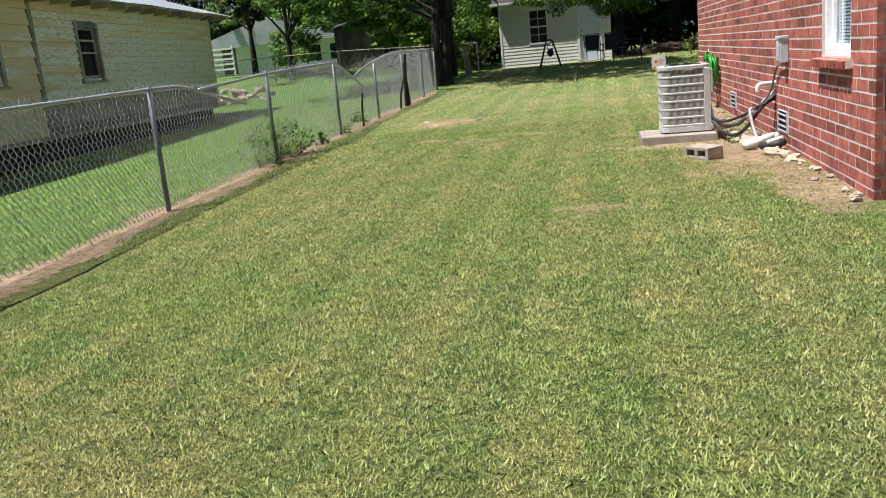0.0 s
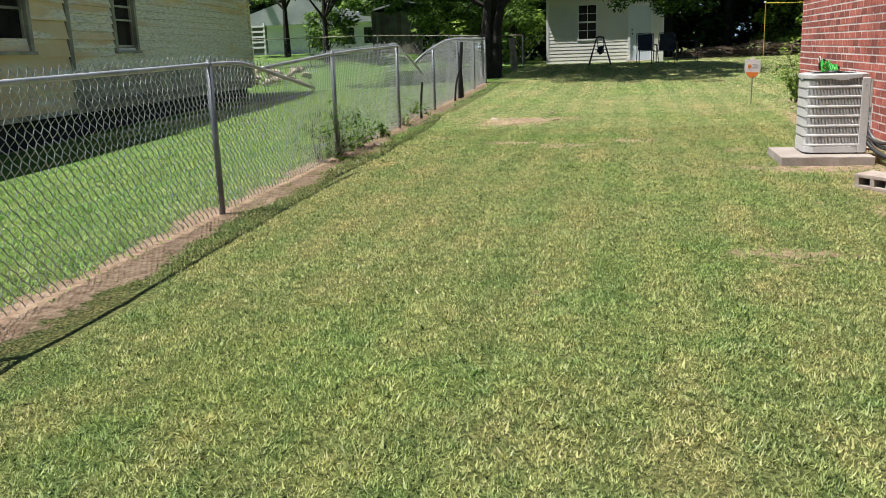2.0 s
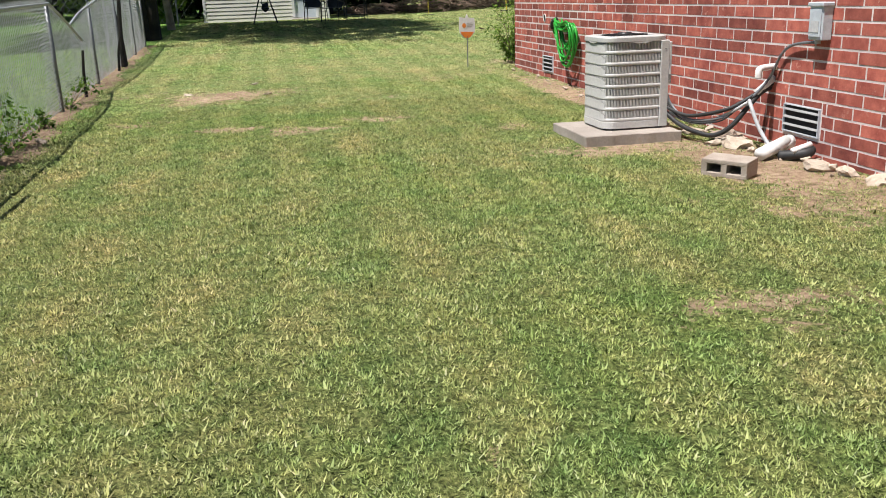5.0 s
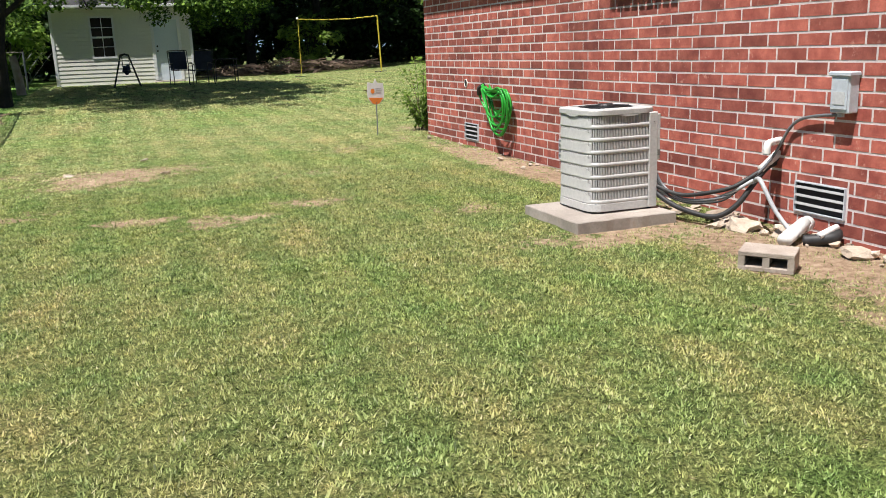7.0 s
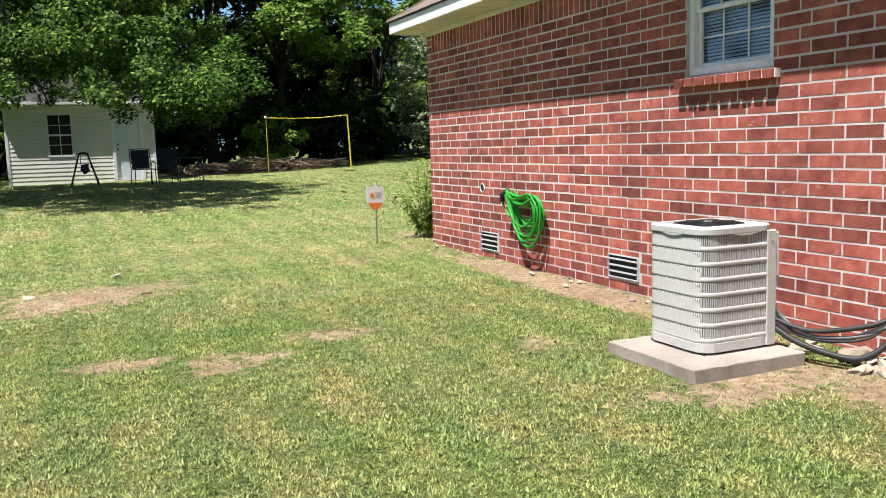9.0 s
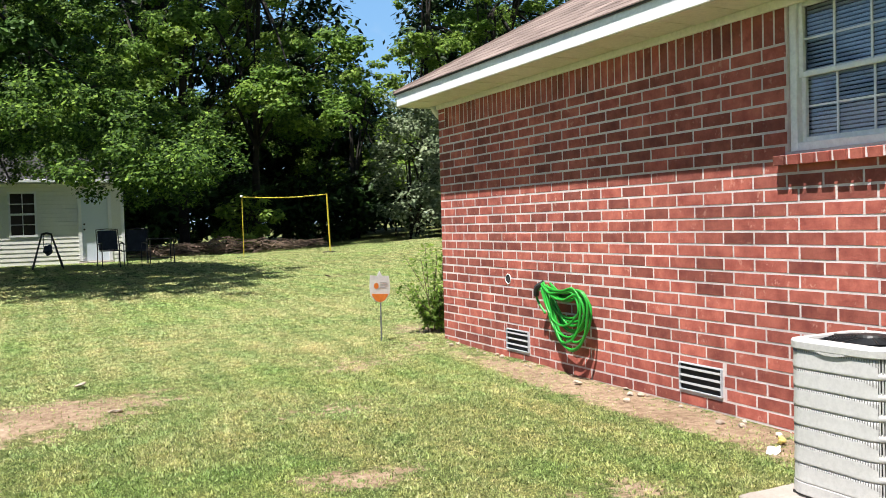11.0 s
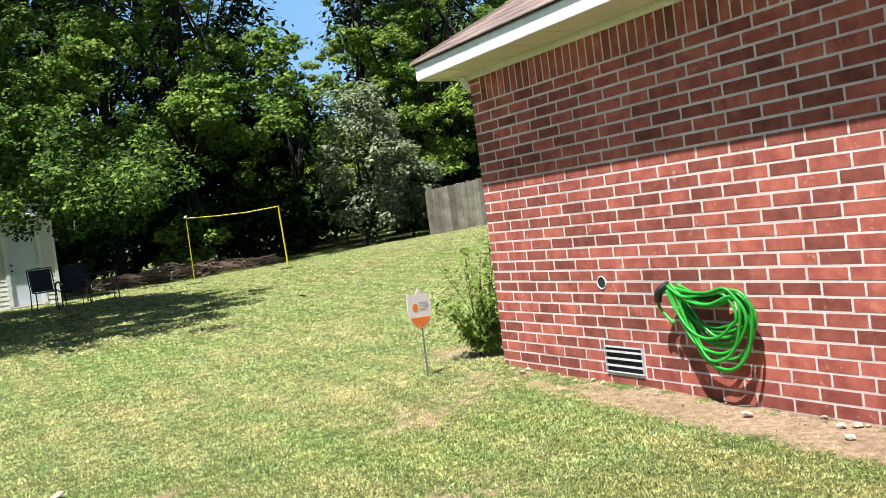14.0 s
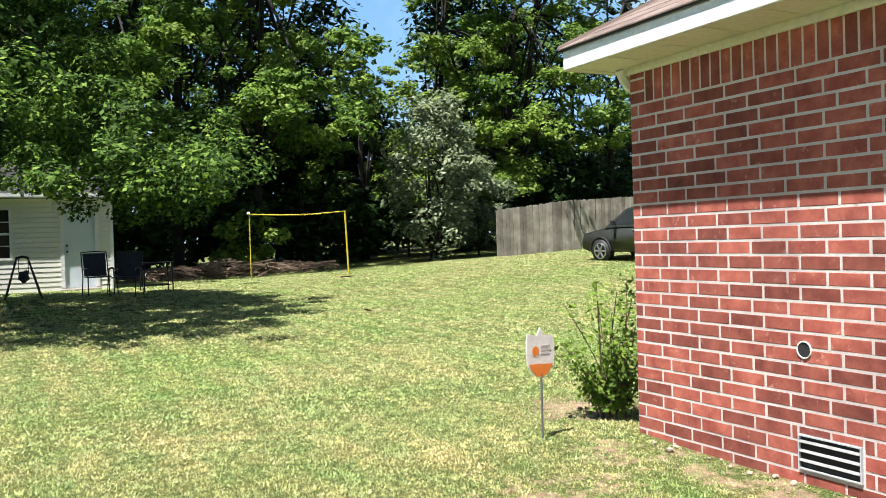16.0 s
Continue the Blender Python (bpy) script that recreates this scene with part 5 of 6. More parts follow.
def tree(x, y, height, spread, low, clumps, per, leaf, mat, seed, label, trunk_r=0.22, stems=1, lean=(0, 0), clump_r=(0.55, 1.0), group="trees of the wood", name="tree", dome=0.0, sprays=True):
    rng = np.random.default_rng(seed)
    z = gz(x, y)
    t = thing(name, (x, y, z), label, "tree", group)
    bm = bmesh.new()
    mid = low + (height - low) * 0.55
    tips = []
    for k in range(stems):
        a = 2 * math.pi * k / max(1, stems) + 0.4
        off = Vector((math.cos(a), math.sin(a), 0)) * (0.14 if stems > 1 else 0)
        pts = [Vector((x, y, z - 0.15)) + off * 0.8, Vector((x, y, z + low * 0.55)) + off, Vector((x + lean[0] * 0.1, y + lean[1] * 0.1, z + low)) + off * 1.4, Vector((x + lean[0] * 0.7, y + lean[1] * 0.7, z + mid)) + off * 3]
        tube(bm, curve_pts(pts, 4), trunk_r, 9, trunk_r * 0.35)
        tips.append(pts[2]), tips.append(pts[3])
    sub = 7 if sprays else 1
    pads = max(5, clumps // sub)
    u = rng.normal(size=(pads, 3))
    u /= np.linalg.norm(u, axis=1)[:, None]
    rad = rng.uniform(0.25, 1.0, (pads, 1)) ** 0.45
    half = (height - low) / 2
    c = np.array([x + lean[0], y + lean[1], z + low + half]) + u * rad * np.array([spread, spread, half])
    if dome:
        rz = rng.uniform(0, 1, pads) ** 1.7
        ang = rng.uniform(0, 2 * math.pi, pads)
        rr = spread * (1 - dome * rz) * np.sqrt(rng.uniform(0.45, 1, pads)) * rng.uniform(0.85, 1.12, pads)
        c = np.stack([x + lean[0] + rr * np.cos(ang), y + lean[1] + rr * np.sin(ang), z + low + rz * (height - low)], 1)
    for i in range(min(4 if name == "bush" else 16, pads)):
        s = tips[i % len(tips)]
        e = Vector(c[i])
        if e.z < z + low * 0.5:
            continue
        tube(bm, curve_pts([s, s.lerp(e, 0.5) + Vector((0, 0, 0.3)), e], 3), trunk_r * 0.35, 5, 0.015)
    part("trunk", bm, BARK, t, "rough bark with shade in its dark colour")
    radii = rng.uniform(clump_r[0], clump_r[1], pads)
    V, F = boughs(rng, c, radii * 1.75, sub, per, leaf) if sprays else leaves(rng, c, radii, per, leaf)
    ob = new("crown", quick("crown", V - np.array([x, y, z]), F, mat))
    ob.parent = t
    return t


def woods():
    rng = random.Random(21)
    tall = "tall broadleaf tree at the edge of the dark wood"
    k = 100
    for x, y, h in ((-34, 56, 15), (-28, 58, 16), (-22.5, 57, 15), (-17, 52, 15), (-12, 46, 14), (-7.5, 44, 15), (-3.5, 43.5, 16), (0.5, 43, 16), (3.2, 43.5, 16.5), (6.3, 43.5, 16),
                    (11.3, 45, 9.0), (15.0, 45.5, 16), (18.2, 44.5, 16), (19.5, 45, 16), (24, 44, 17), (29, 45, 16), (35, 43, 15)):
        low = 4.3 if -14 < x < 9 or x > 15 else 2.4
        big = h > 12
        tree(x, y, h, (2.8 if 14 < x < 16 else 4.9) if big else 2.4, low, (245 if -14 < x < 21 else 90) if big else 140, 90, 0.096, LEAF if k % 2 and not 9 < x < 19 else LEAF_LIGHT, k, tall, 0.24, 1, (0, -2.2 if big else 0), (0.55, 1.05), dome=0.7)
        k += 1
    for x, y, h in ((-31, 64, 18), (-25, 65, 19), (-19, 62, 19), (-14, 56, 18), (-9.5, 53, 18), (-5, 52, 18), (-1.2, 51, 19), (2.8, 51, 19), (6.5, 51, 19), (9.7, 51.5, 18), (13.6, 53, 8.5), (19.6, 51.5, 19), (22, 52, 19), (27, 52, 19), (33, 52, 18), (40, 50, 17)):
        tree(x, y - 1.0, h, 3.4 if 8 < x < 21 else 4.6, 0.6, 170 if -14 < x < 24 else 60, 58, 0.21, LEAF_DARKENED, k, "tall tree inside the wood, leaves darkened for shade", 0.26, 1, (0, 0), (0.9, 1.6), sprays=False)
        k += 1
    # undergrowth along the wood's edge
    for x in np.arange(-30, 44, 2.6):
        y = 57.5 + rng.uniform(-1, 1)
        tree(float(x), y, 7.5, 2.2, 0.1, 40, 26, 0.36, LEAF_DARKENED, k, "dense undergrowth inside the wood, coloured dark for shade", 0.08, 1, (0, 0), (0.9, 1.5), "undergrowth", "bush", 0.0, False)
        k += 1
    for x in np.arange(-30, 40, 1.6):
        y = 44.6 + rng.uniform(-0.8, 0.8) + (8 if x < -13 else 0)
        h = rng.uniform(2.4, 4.6)
        tree(float(x), y, h, 1.5, 0.15, 26, 48, 0.18, LEAF_DARKENED, k, "dense undergrowth below the trees, coloured dark for shade", 0.05, 1, (0, 0), (0.6, 1.0), "undergrowth", "bush", 0.0, False)
        k += 1
    # silver-leaved tree and sunlit shrubs at the edge
    tree(11.7, 39.0, 6.2, 2.0, 0.3, 90, 110, 0.10, LEAF_PALE, 300, "silvery grey-green tree at the edge of the wood", 0.12, 2, (0.3, 0), (0.4, 0.8), "", "silver_tree", 0.0, False)
    tree(14.0, 39.6, 3.4, 1.6, 0.2, 40, 100, 0.10, LEAF_PALE, 301, "silvery grey-green shrub beside the silver tree", 0.06, 1, (0, 0), (0.35, 0.6), "", "silver_shrub", 0.0, False)
    tree(5.2, 41.2, 2.3, 1.3, 0.3, 18, 60, 0.14, LEAF_LIGHT, 302, "light green sapling in a gap of the wood", 0.04, 1, (0, 0), (0.35, 0.6), "", "sapling", 0.0, False)
    tree(-5.8, 36.6, 2.9, 1.2, 0.3, 30, 90, 0.12, LEAF, 303, "leafy shrub beside the shed", 0.05, 1, (0, 0), (0.4, 0.7), "", "shrub", 0.0, False)
    tree(-8.6, 37.0, 2.6, 1.4, 0.3, 26, 90, 0.12, LEAF_LIGHT, 304, "light green shrub behind the chain-link fence", 0.05, 1, (0, 0), (0.4, 0.7), "", "shrub", 0.0, False)
    # the shade tree over the lawn
    tree(-5.2, 25.5, 10.5, 6.2, 1.95, 840, 205, 0.047, LEAF_SHADE, 310, "large shade tree with two dark trunks and spreading crown", 0.21, 2, (0.8, 1.9), (0.5, 0.9), "", "shade_tree", 0.72)
    tree(-5.9, 31.0, 12.0, 5.0, 2.7, 340, 120, 0.078, LEAF_MID, 320, "large spreading tree over the shed roof", 0.28, 1, (0.6, -2.6), (0.5, 1.0), "", "shade_tree", 0.7)
    # trees on the neighbour's side
    tree(-13.6, 35.5, 7.5, 3.0, 1.8, 90, 100, 0.12, LEAF, 311, "leafy tree on the neighbour's lawn", 0.16, 1, (0, 0), (0.5, 0.9), "trees on the neighbour's lawn")
    tree(-17.5, 41, 9, 3.4, 2.2, 100, 90, 0.13, LEAF_DARKENED, 312, "leafy tree on the neighbour's lawn", 0.18, 1, (0, 0), (0.5, 1.0), "trees on the neighbour's lawn")
    tree(-10.0, 38.5, 8.5, 3.2, 2.9, 90, 90, 0.13, LEAF_LIGHT, 313, "leafy tree over the small barn", 0.18, 1, (0, 0), (0.5, 1.0), "trees on the neighbour's lawn")
    tree(-14.2, 37.5, 2.4, 1.3, 0.3, 24, 80, 0.10, LEAF, 314, "low leafy shrub on the neighbour's lawn", 0.04, 1, (0, 0), (0.35, 0.6), "", "shrub", 0.0, False)
    tree(-24, 33, 9, 3.6, 1.8, 90, 90, 0.14, LEAF_DARKENED, 315, "leafy tree on the neighbour's lawn", 0.2, 1, (0, 0), (0.5, 1.0), "trees on the neighbour's lawn")


woods()


def corner_shrub():
    rng = np.random.default_rng(5)
    x, y = 1.30, 15.33
    z = gz(x, y)
    t = thing("corner_shrub", (x, y, z), "small leafy green shrub at the brick corner", "shrub")
    bm = bmesh.new()
    cs = []
    for k in range(30):
        a, r = rng.uniform(0, 6.28), rng.uniform(0.04, 0.5)
        tip = Vector((x + math.cos(a) * r, y + math.sin(a) * r * 0.8, z + rng.uniform(0.4, 1.2) * (1 - 0.5 * r)))
        if tip.x > 1.05 and tip.y < 14.95:
            tip.y = 14.98
        base = Vector((x + rng.uniform(-0.08, 0.08), y + rng.uniform(-0.08, 0.08), z - 0.02))
        tube(bm, curve_pts([base, base.lerp(tip, 0.5) + Vector((0, 0, 0.06)), tip], 3), 0.006, 4, 0.003)
        for f in (0.15, 0.28, 0.4, 0.5, 0.65, 0.8, 0.92, 1.0):
            cs.append(base.lerp(tip, f) + Vector((0, 0, 0.06 * (1 - f))))
    part("stem", bm, TWIG, t)
    V, F = leaves(rng, np.array(cs), np.full(len(cs), 0.095), 9, 0.028, 0.9)
    ob = new("foliage", quick("foliage", V - np.array([x, y, z]), F, LEAF_LIGHT))
    ob.parent = t


corner_shrub()


def fence_weeds():
    rng = np.random.default_rng(9)
    for k, (y, dx, s, n) in enumerate(((9.45, 0.02, 0.40, 14), (9.85, -0.1, 0.42, 14), (10.25, 0.02, 0.32, 11), (9.1, -0.12, 0.3, 9), (11.3, 0.05, 0.2, 7), (12.9, 0.02, 0.36, 10))):
        x = fence_x(y) + dx
        z = gz(x, y)
        t = thing("weed_clump", (x, y, z), "leafy green weeds growing through the chain-link fence", "weeds", "weeds along the fence")
        c = np.array([x, y, z + s * 0.5]) + rng.normal(size=(n, 3)) * np.array([s * 0.4, s * 0.5, s * 0.35])
        c[:, 2] = np.maximum(c[:, 2], z + 0.05)
        V, F = leaves(rng, c, np.full(n, s * 0.3), 24, 0.026, 0.9)
        ob = new("foliage", quick("foliage", V - np.array([x, y, z]), F, LEAF))
        ob.parent = t
        for q in c:
            part("stem", tubed([(x, y, z - 0.02), tuple(q)], 0.004, 3), TWIG, t)


fence_weeds()


# ---- far lawn: seats, net, brush, plank fence, car ----
def sling_chair(x, y, turn):
    z = gz(x, y)
    c = thing("patio_chair", (x, y, z), "patio chair with dark blue sling and black metal frame", "chair", "patio chairs by the shed")
    m = Matrix.Translation((x, y, z)) @ Matrix.Rotation(radians(turn), 4, "Z")
    def add(name, bm, mat, label=""):
        bmesh.ops.transform(bm, verts=bm.verts, matrix=m)
        part(name, bm, mat, c, label)
    bm = bmesh.new()
    box(bm, (-0.26, -0.24, 0.42), (0.26, 0.24, 0.445), 0.01)
    add("seat", bm, FABRIC)
    bm = bmesh.new()
    box(bm, (-0.26, -0.012, 0), (0.26, 0.012, 0.56), 0.01, Matrix.Translation((0, 0.25, 0.45)) @ Matrix.Rotation(-0.2, 4, "X"))
    add("backrest", bm, FABRIC, "dark blue fabric back")
    for sx in (-0.29, 0.29):
        add("frame", tubed(curve_pts([(sx, -0.26, 0.0), (sx, -0.27, 0.35), (sx, -0.25, 0.62), (sx, 0.0, 0.64), (sx, 0.26, 0.60)], 3), 0.014, 6), BLACKMETAL)
        add("frame", tubed([(sx, 0.36, 0.0), (sx, 0.24, 0.45), (sx, 0.37, 1.02)], 0.014, 6), BLACKMETAL)
    add("frame", tubed([(-0.29, 0.37, 1.02), (0, 0.38, 1.04), (0.29, 0.37, 1.02)], 0.014, 6), BLACKMETAL)


sling_chair(-0.72, 32.0, 8)
sling_chair(-0.2, 31.2, -24)


def seating():
    x, y = 0.65, 32.3
    z = gz(x, y)
    t = thing("patio_table", (x, y, z), "small black metal patio table in the shade", "table")
    part("tabletop", boxed((x - 0.38, y - 0.38, z + 0.70), (x + 0.38, y + 0.38, z + 0.73), 0.01), BLACKMETAL, t)
    for sx in (-0.32, 0.32):
        for sy in (-0.32, 0.32):
            part("leg", tubed([(x + sx * 1.05, y + sy * 1.05, z), (x + sx, y + sy, z + 0.70)], 0.016, 6), BLACKMETAL, t)
    part("shelf", boxed((x - 0.3, y - 0.3, z + 0.16), (x + 0.3, y + 0.3, z + 0.18)), BLACKMETAL, t)
    x, y = -2.32, 32.2
    z = gz(x, y)
    s = thing("baby_swing", (x, y, z), "dark folding A-frame swing with a hanging seat", "swing")
    for sx in (-1, 1):
        for sy in (-0.25, 0.25):
            part("leg", tubed([(x + sx * 0.38, y + sy * 1.5, z), (x + sx * 0.12, y + sy * 0.3, z + 0.92)], 0.022, 6), BLACKMETAL, s)
    part("crossbar", tubed([(x - 0.14, y, z + 0.93), (x, y, z + 0.97), (x + 0.14, y, z + 0.93)], 0.03, 6), BLACKMETAL, s)
    bm = bmesh.new()
    lump(bm, (x + 0.03, y, z + 0.50), (0.13, 0.15, 0.2), random.Random(2), 2)
    part("seat", bm, FABRIC, s, "dark padded seat", True)
    for sx in (-0.08, 0.12):
        part("hanger", tubed([(x + sx, y, z + 0.93), (x + sx, y, z + 0.6)], 0.01, 5), BLACKMETAL, s)


seating()


def net_frame():
    y = 33.7
    xa, xb = 3.38, 6.24
    za, zb = gz(xa, y), gz(xb, y)
    n = thing("net_frame", ((xa + xb) / 2, y, gz(4.8, y)), "yellow game-net frame with drooping top strap on the lawn", "net frame")
    part("post", tubed([(xa, y, za - 0.05), (xa, y, 2.42)], 0.013, 8), POSTYELLOW, n, "thin yellow pole in shade")
    part("post", tubed([(xb + 0.02, y, zb - 0.05), (xb - 0.05, y, 2.48)], 0.028, 8), POSTYELLOW, n, "yellow padded pole")
    part("strap", tubed([(xa, y, 2.40), (xa + 0.9, y, 2.37), (xa + 1.8, y, 2.38), (xb - 0.05, y, 2.46)], 0.018, 6), POSTYELLOW, n, "drooping yellow strap")
    for x, z in ((xa, za), (xb, zb)):
        part("foot", boxed((x - 0.22, y - 0.05, z - 0.01), (x + 0.2, y + 0.05, z + 0.035), 0.01), BLACKMETAL, n)
    bm = bmesh.new()
    lump(bm, (xa - 0.02, y, 2.43), (0.055, 0.05, 0.05), random.Random(6), 2)
    part("bundle", bm, SIGNWHITE, n, "rolled white net tied to the pole")


net_frame()


def brush_pile():
    rng = random.Random(15)
    bm = bmesh.new()
    for k in range(330):
        x = rng.uniform(0.9, 7.4)
        y = 39.3 + rng.gauss(0, 0.5)
        h = rng.uniform(0.02, 0.55) * (1 - abs(x - 4.1) / 6)
        a, ln = rng.uniform(0, 3.14), rng.uniform(0.4, 1.6)
        d = Vector((math.cos(a), math.sin(a) * 0.6, rng.uniform(-0.25, 0.25))) * ln * 0.5
        p = Vector((x, y, gz(x, y) + h))
        tube(bm, [p - d, p + Vector((0, 0, 0.06)), p + d], rng.uniform(0.012, 0.035), 4, 0.008)
    single("brush_pile", bm, TWIG, "long heap of dry brown branches at the wood's edge", "brush pile", kind="stuff")


brush_pile()


def plank_fence():
    f = thing("plank_fence", (17, 37, gz(17, 37)), "weathered grey plank privacy fence", "fence")
    rng = random.Random(3)
    bm0 = boxed((-0.068, -0.01, 0), (0.068, 0.01, 1.9), 0.004)
    me = bpy.data.meshes.new("plank")
    bm0.to_mesh(me)
    bm0.free()
    me.materials.append(OLDWOOD)
    x = 13.35
    while x < 27:
        ob = new("plank", me)
        ob.parent = f
        ob.matrix_basis = Matrix.Translation(Vector((x, 37 + rng.uniform(-0.006, 0.006), gz(x, 37) - 0.2 * max(0.0, 1 - (x - 13.35) / 3) + rng.uniform(-0.02, 0.02))) - BASE[f]) @ pose(0, 0, 0, 0, rng.uniform(-0.6, 0.6), 0)
        x += 0.145
    for h in (0.4, 1.5):
        part("rail", tubed([(xx, 37.05, gz(xx, 37) + h) for xx in np.arange(13.35, 27.1, 1.0)], 0.04, 4), OLDWOOD, f)
    for xx in np.arange(13.5, 27, 2.4):
        part("post", boxed((xx - 0.05, 37.02, gz(xx, 37) - 0.2), (xx + 0.05, 37.12, gz(xx, 37) + 1.85)), OLDWOOD, f)


plank_fence()


def suv():
    xf, yc = 11.95, 29.4
    z = gz(xf + 2.2, yc) - 0.01
    c = thing("suv", (xf + 2.2, yc, z), "dark grey-green metallic SUV parked on the lawn", "car")
    w = 0.9
    lower = [(0.02, 0.42), (0.0, 0.62), (0.10, 0.86), (0.95, 1.02), (1.25, 1.05), (4.35, 1.08), (4.45, 0.9), (4.45, 0.45), (4.0, 0.32), (0.4, 0.30)]
    bm = bmesh.new()
    prism(bm, [(xf + a, z + b) for a, b in lower], 1, yc - w, yc + w)
    bmesh.ops.bevel(bm, geom=[e for e in bm.edges if abs(e.verts[0].co.y - e.verts[1].co.y) < 0.01], offset=0.07, segments=3, affect="EDGES")
    body = part("body", bm, CARPAINT, c, "", True)
    cabin = [(1.0, 1.02), (1.75, 1.55), (2.2, 1.64), (3.6, 1.66), (4.1, 1.58), (4.38, 1.06)]
    bm = bmesh.new()
    v0 = [bm.verts.new((xf + a, yc - w + 0.03 + (b - 1.02) * 0.28, z + b)) for a, b in cabin]
    v1 = [bm.verts.new((xf + a, yc + w - 0.03 - (b - 1.02) * 0.28, z + b)) for a, b in cabin]
    bm.faces.new(v0[::-1]), bm.faces.new(v1)
    for i in range(len(cabin) - 1):
        bm.faces.new((v0[i], v0[i + 1], v1[i + 1], v1[i]))
    part("cabin", bm, CARPAINT, c)
    def side_glass(pts):
        bm = bmesh.new()
        vs = [bm.verts.new((xf + a, yc - w + 0.024 + (b - 1.02) * 0.28, z + b)) for a, b in pts]
        bm.faces.new(vs[::-1])
        r = bmesh.ops.extrude_face_region(bm, geom=bm.faces[:])
        bmesh.ops.translate(bm, verts=[v for v in r["geom"] if isinstance(v, bmesh.types.BMVert)], vec=(0, 0.012, 0))
        part("side_window", bm, CARGLASS, c, "dark glass")
    side_glass([(1.22, 1.10), (1.80, 1.50), (2.22, 1.57), (2.22, 1.10)])
    side_glass([(2.32, 1.10), (2.32, 1.575), (3.10, 1.59), (3.10, 1.10)])
    side_glass([(3.20, 1.10), (3.20, 1.59), (3.75, 1.57), (4.1, 1.14)])
    bm = bmesh.new()
    q = [bm.verts.new(p) for p in ((xf + 1.03, yc - w + 0.14, z + 1.055), (xf + 1.03, yc + w - 0.14, z + 1.055), (xf + 1.70, yc + w - 0.26, z + 1.535), (xf + 1.70, yc - w + 0.26, z + 1.535))]
    bm.faces.new(q)
    bmesh.ops.translate(bm, verts=bm.verts, vec=(-0.012, 0, 0.012))
    part("windscreen", bm, CARGLASS, c, "dark glass")
    for sx in (0.82, 3.55):
        for sy in (-1, 1):
            y0 = yc + sy * (w - 0.1)
            cx, cz = xf + sx, z + 0.35
            wh = part("wheel", tubed([(cx, y0 - 0.11, cz), (cx, y0 + 0.12 * 1.0, cz)], 0.35, 22), BLACK, c, "black tyre with alloy rim", True)
            bm = bmesh.new()
            tube(bm, [(cx, y0 + sy * 0.08, cz), (cx, y0 + sy * 0.125, cz)], 0.235, 20)
            part("rim", bm, BLACKMETAL, wh)
            bm = bmesh.new()
            for k in range(6):
                a = math.pi * k / 3
                tube(bm, [(cx, y0 + sy * 0.13, cz), (cx + 0.22 * math.cos(a), y0 + sy * 0.13, cz + 0.22 * math.sin(a))], 0.03, 5)
            tube(bm, [(cx + 0.225 * math.cos(a), y0 + sy * 0.125, cz + 0.225 * math.sin(a)) for a in [2 * math.pi * k / 20 for k in range(21)]], 0.018, 5)
            part("spokes", bm, CHROME, wh)
            bm = bmesh.new()
            tube(bm, [(cx + 0.41 * math.cos(a), yc + sy * (w + 0.005), cz + 0.41 * math.sin(a)) for a in [math.pi * k / 12 for k in range(13)]], 0.03, 5)
            part("arch", bm, BLACK, c)
    for sy in (-1, 1):
        part("headlight", boxed((xf + 0.03, yc + sy * 0.62 - 0.17, z + 0.68), (xf + 0.28, yc + sy * 0.62 + 0.26 * 1, z + 0.83), 0.03), LAMPGLASS, c, "clear headlight")
        m = part("mirror", boxed((xf + 1.42, yc + sy * (w + 0.1) - 0.1, z + 1.10), (xf + 1.52, yc + sy * (w + 0.1) + 0.08, z + 1.24), 0.02), BLACK, c)
    for sx in (2.12, 3.0):
        part("door_handle", boxed((xf + sx, yc - w - 0.025, z + 0.93), (xf + sx + 0.18, yc - w, z + 0.96), 0.006), CHROME, c)
    for sx in (1.3, 2.28, 3.15):
        part("door_seam", boxed((xf + sx, yc - w - 0.003, z + 0.42), (xf + sx + 0.012, yc - w + 0.004, z + 1.05)), BLACK, c)
    c.rotation_euler = (radians(2.4), 0, radians(-82))


suv()


def grey_stump():
    x, y = -5.1, 30.1
    z = gz(x, y)
    bm = tubed(curve_pts([(x, y, z - 0.05), (x - 0.03, y, z + 0.5), (x - 0.1, y, z + 1.05)], 4), 0.13, 9, 0.10)
    single("leaning_post", bm, ROCK, "pale weathered leaning post beside the shed", "post")


grey_stump()


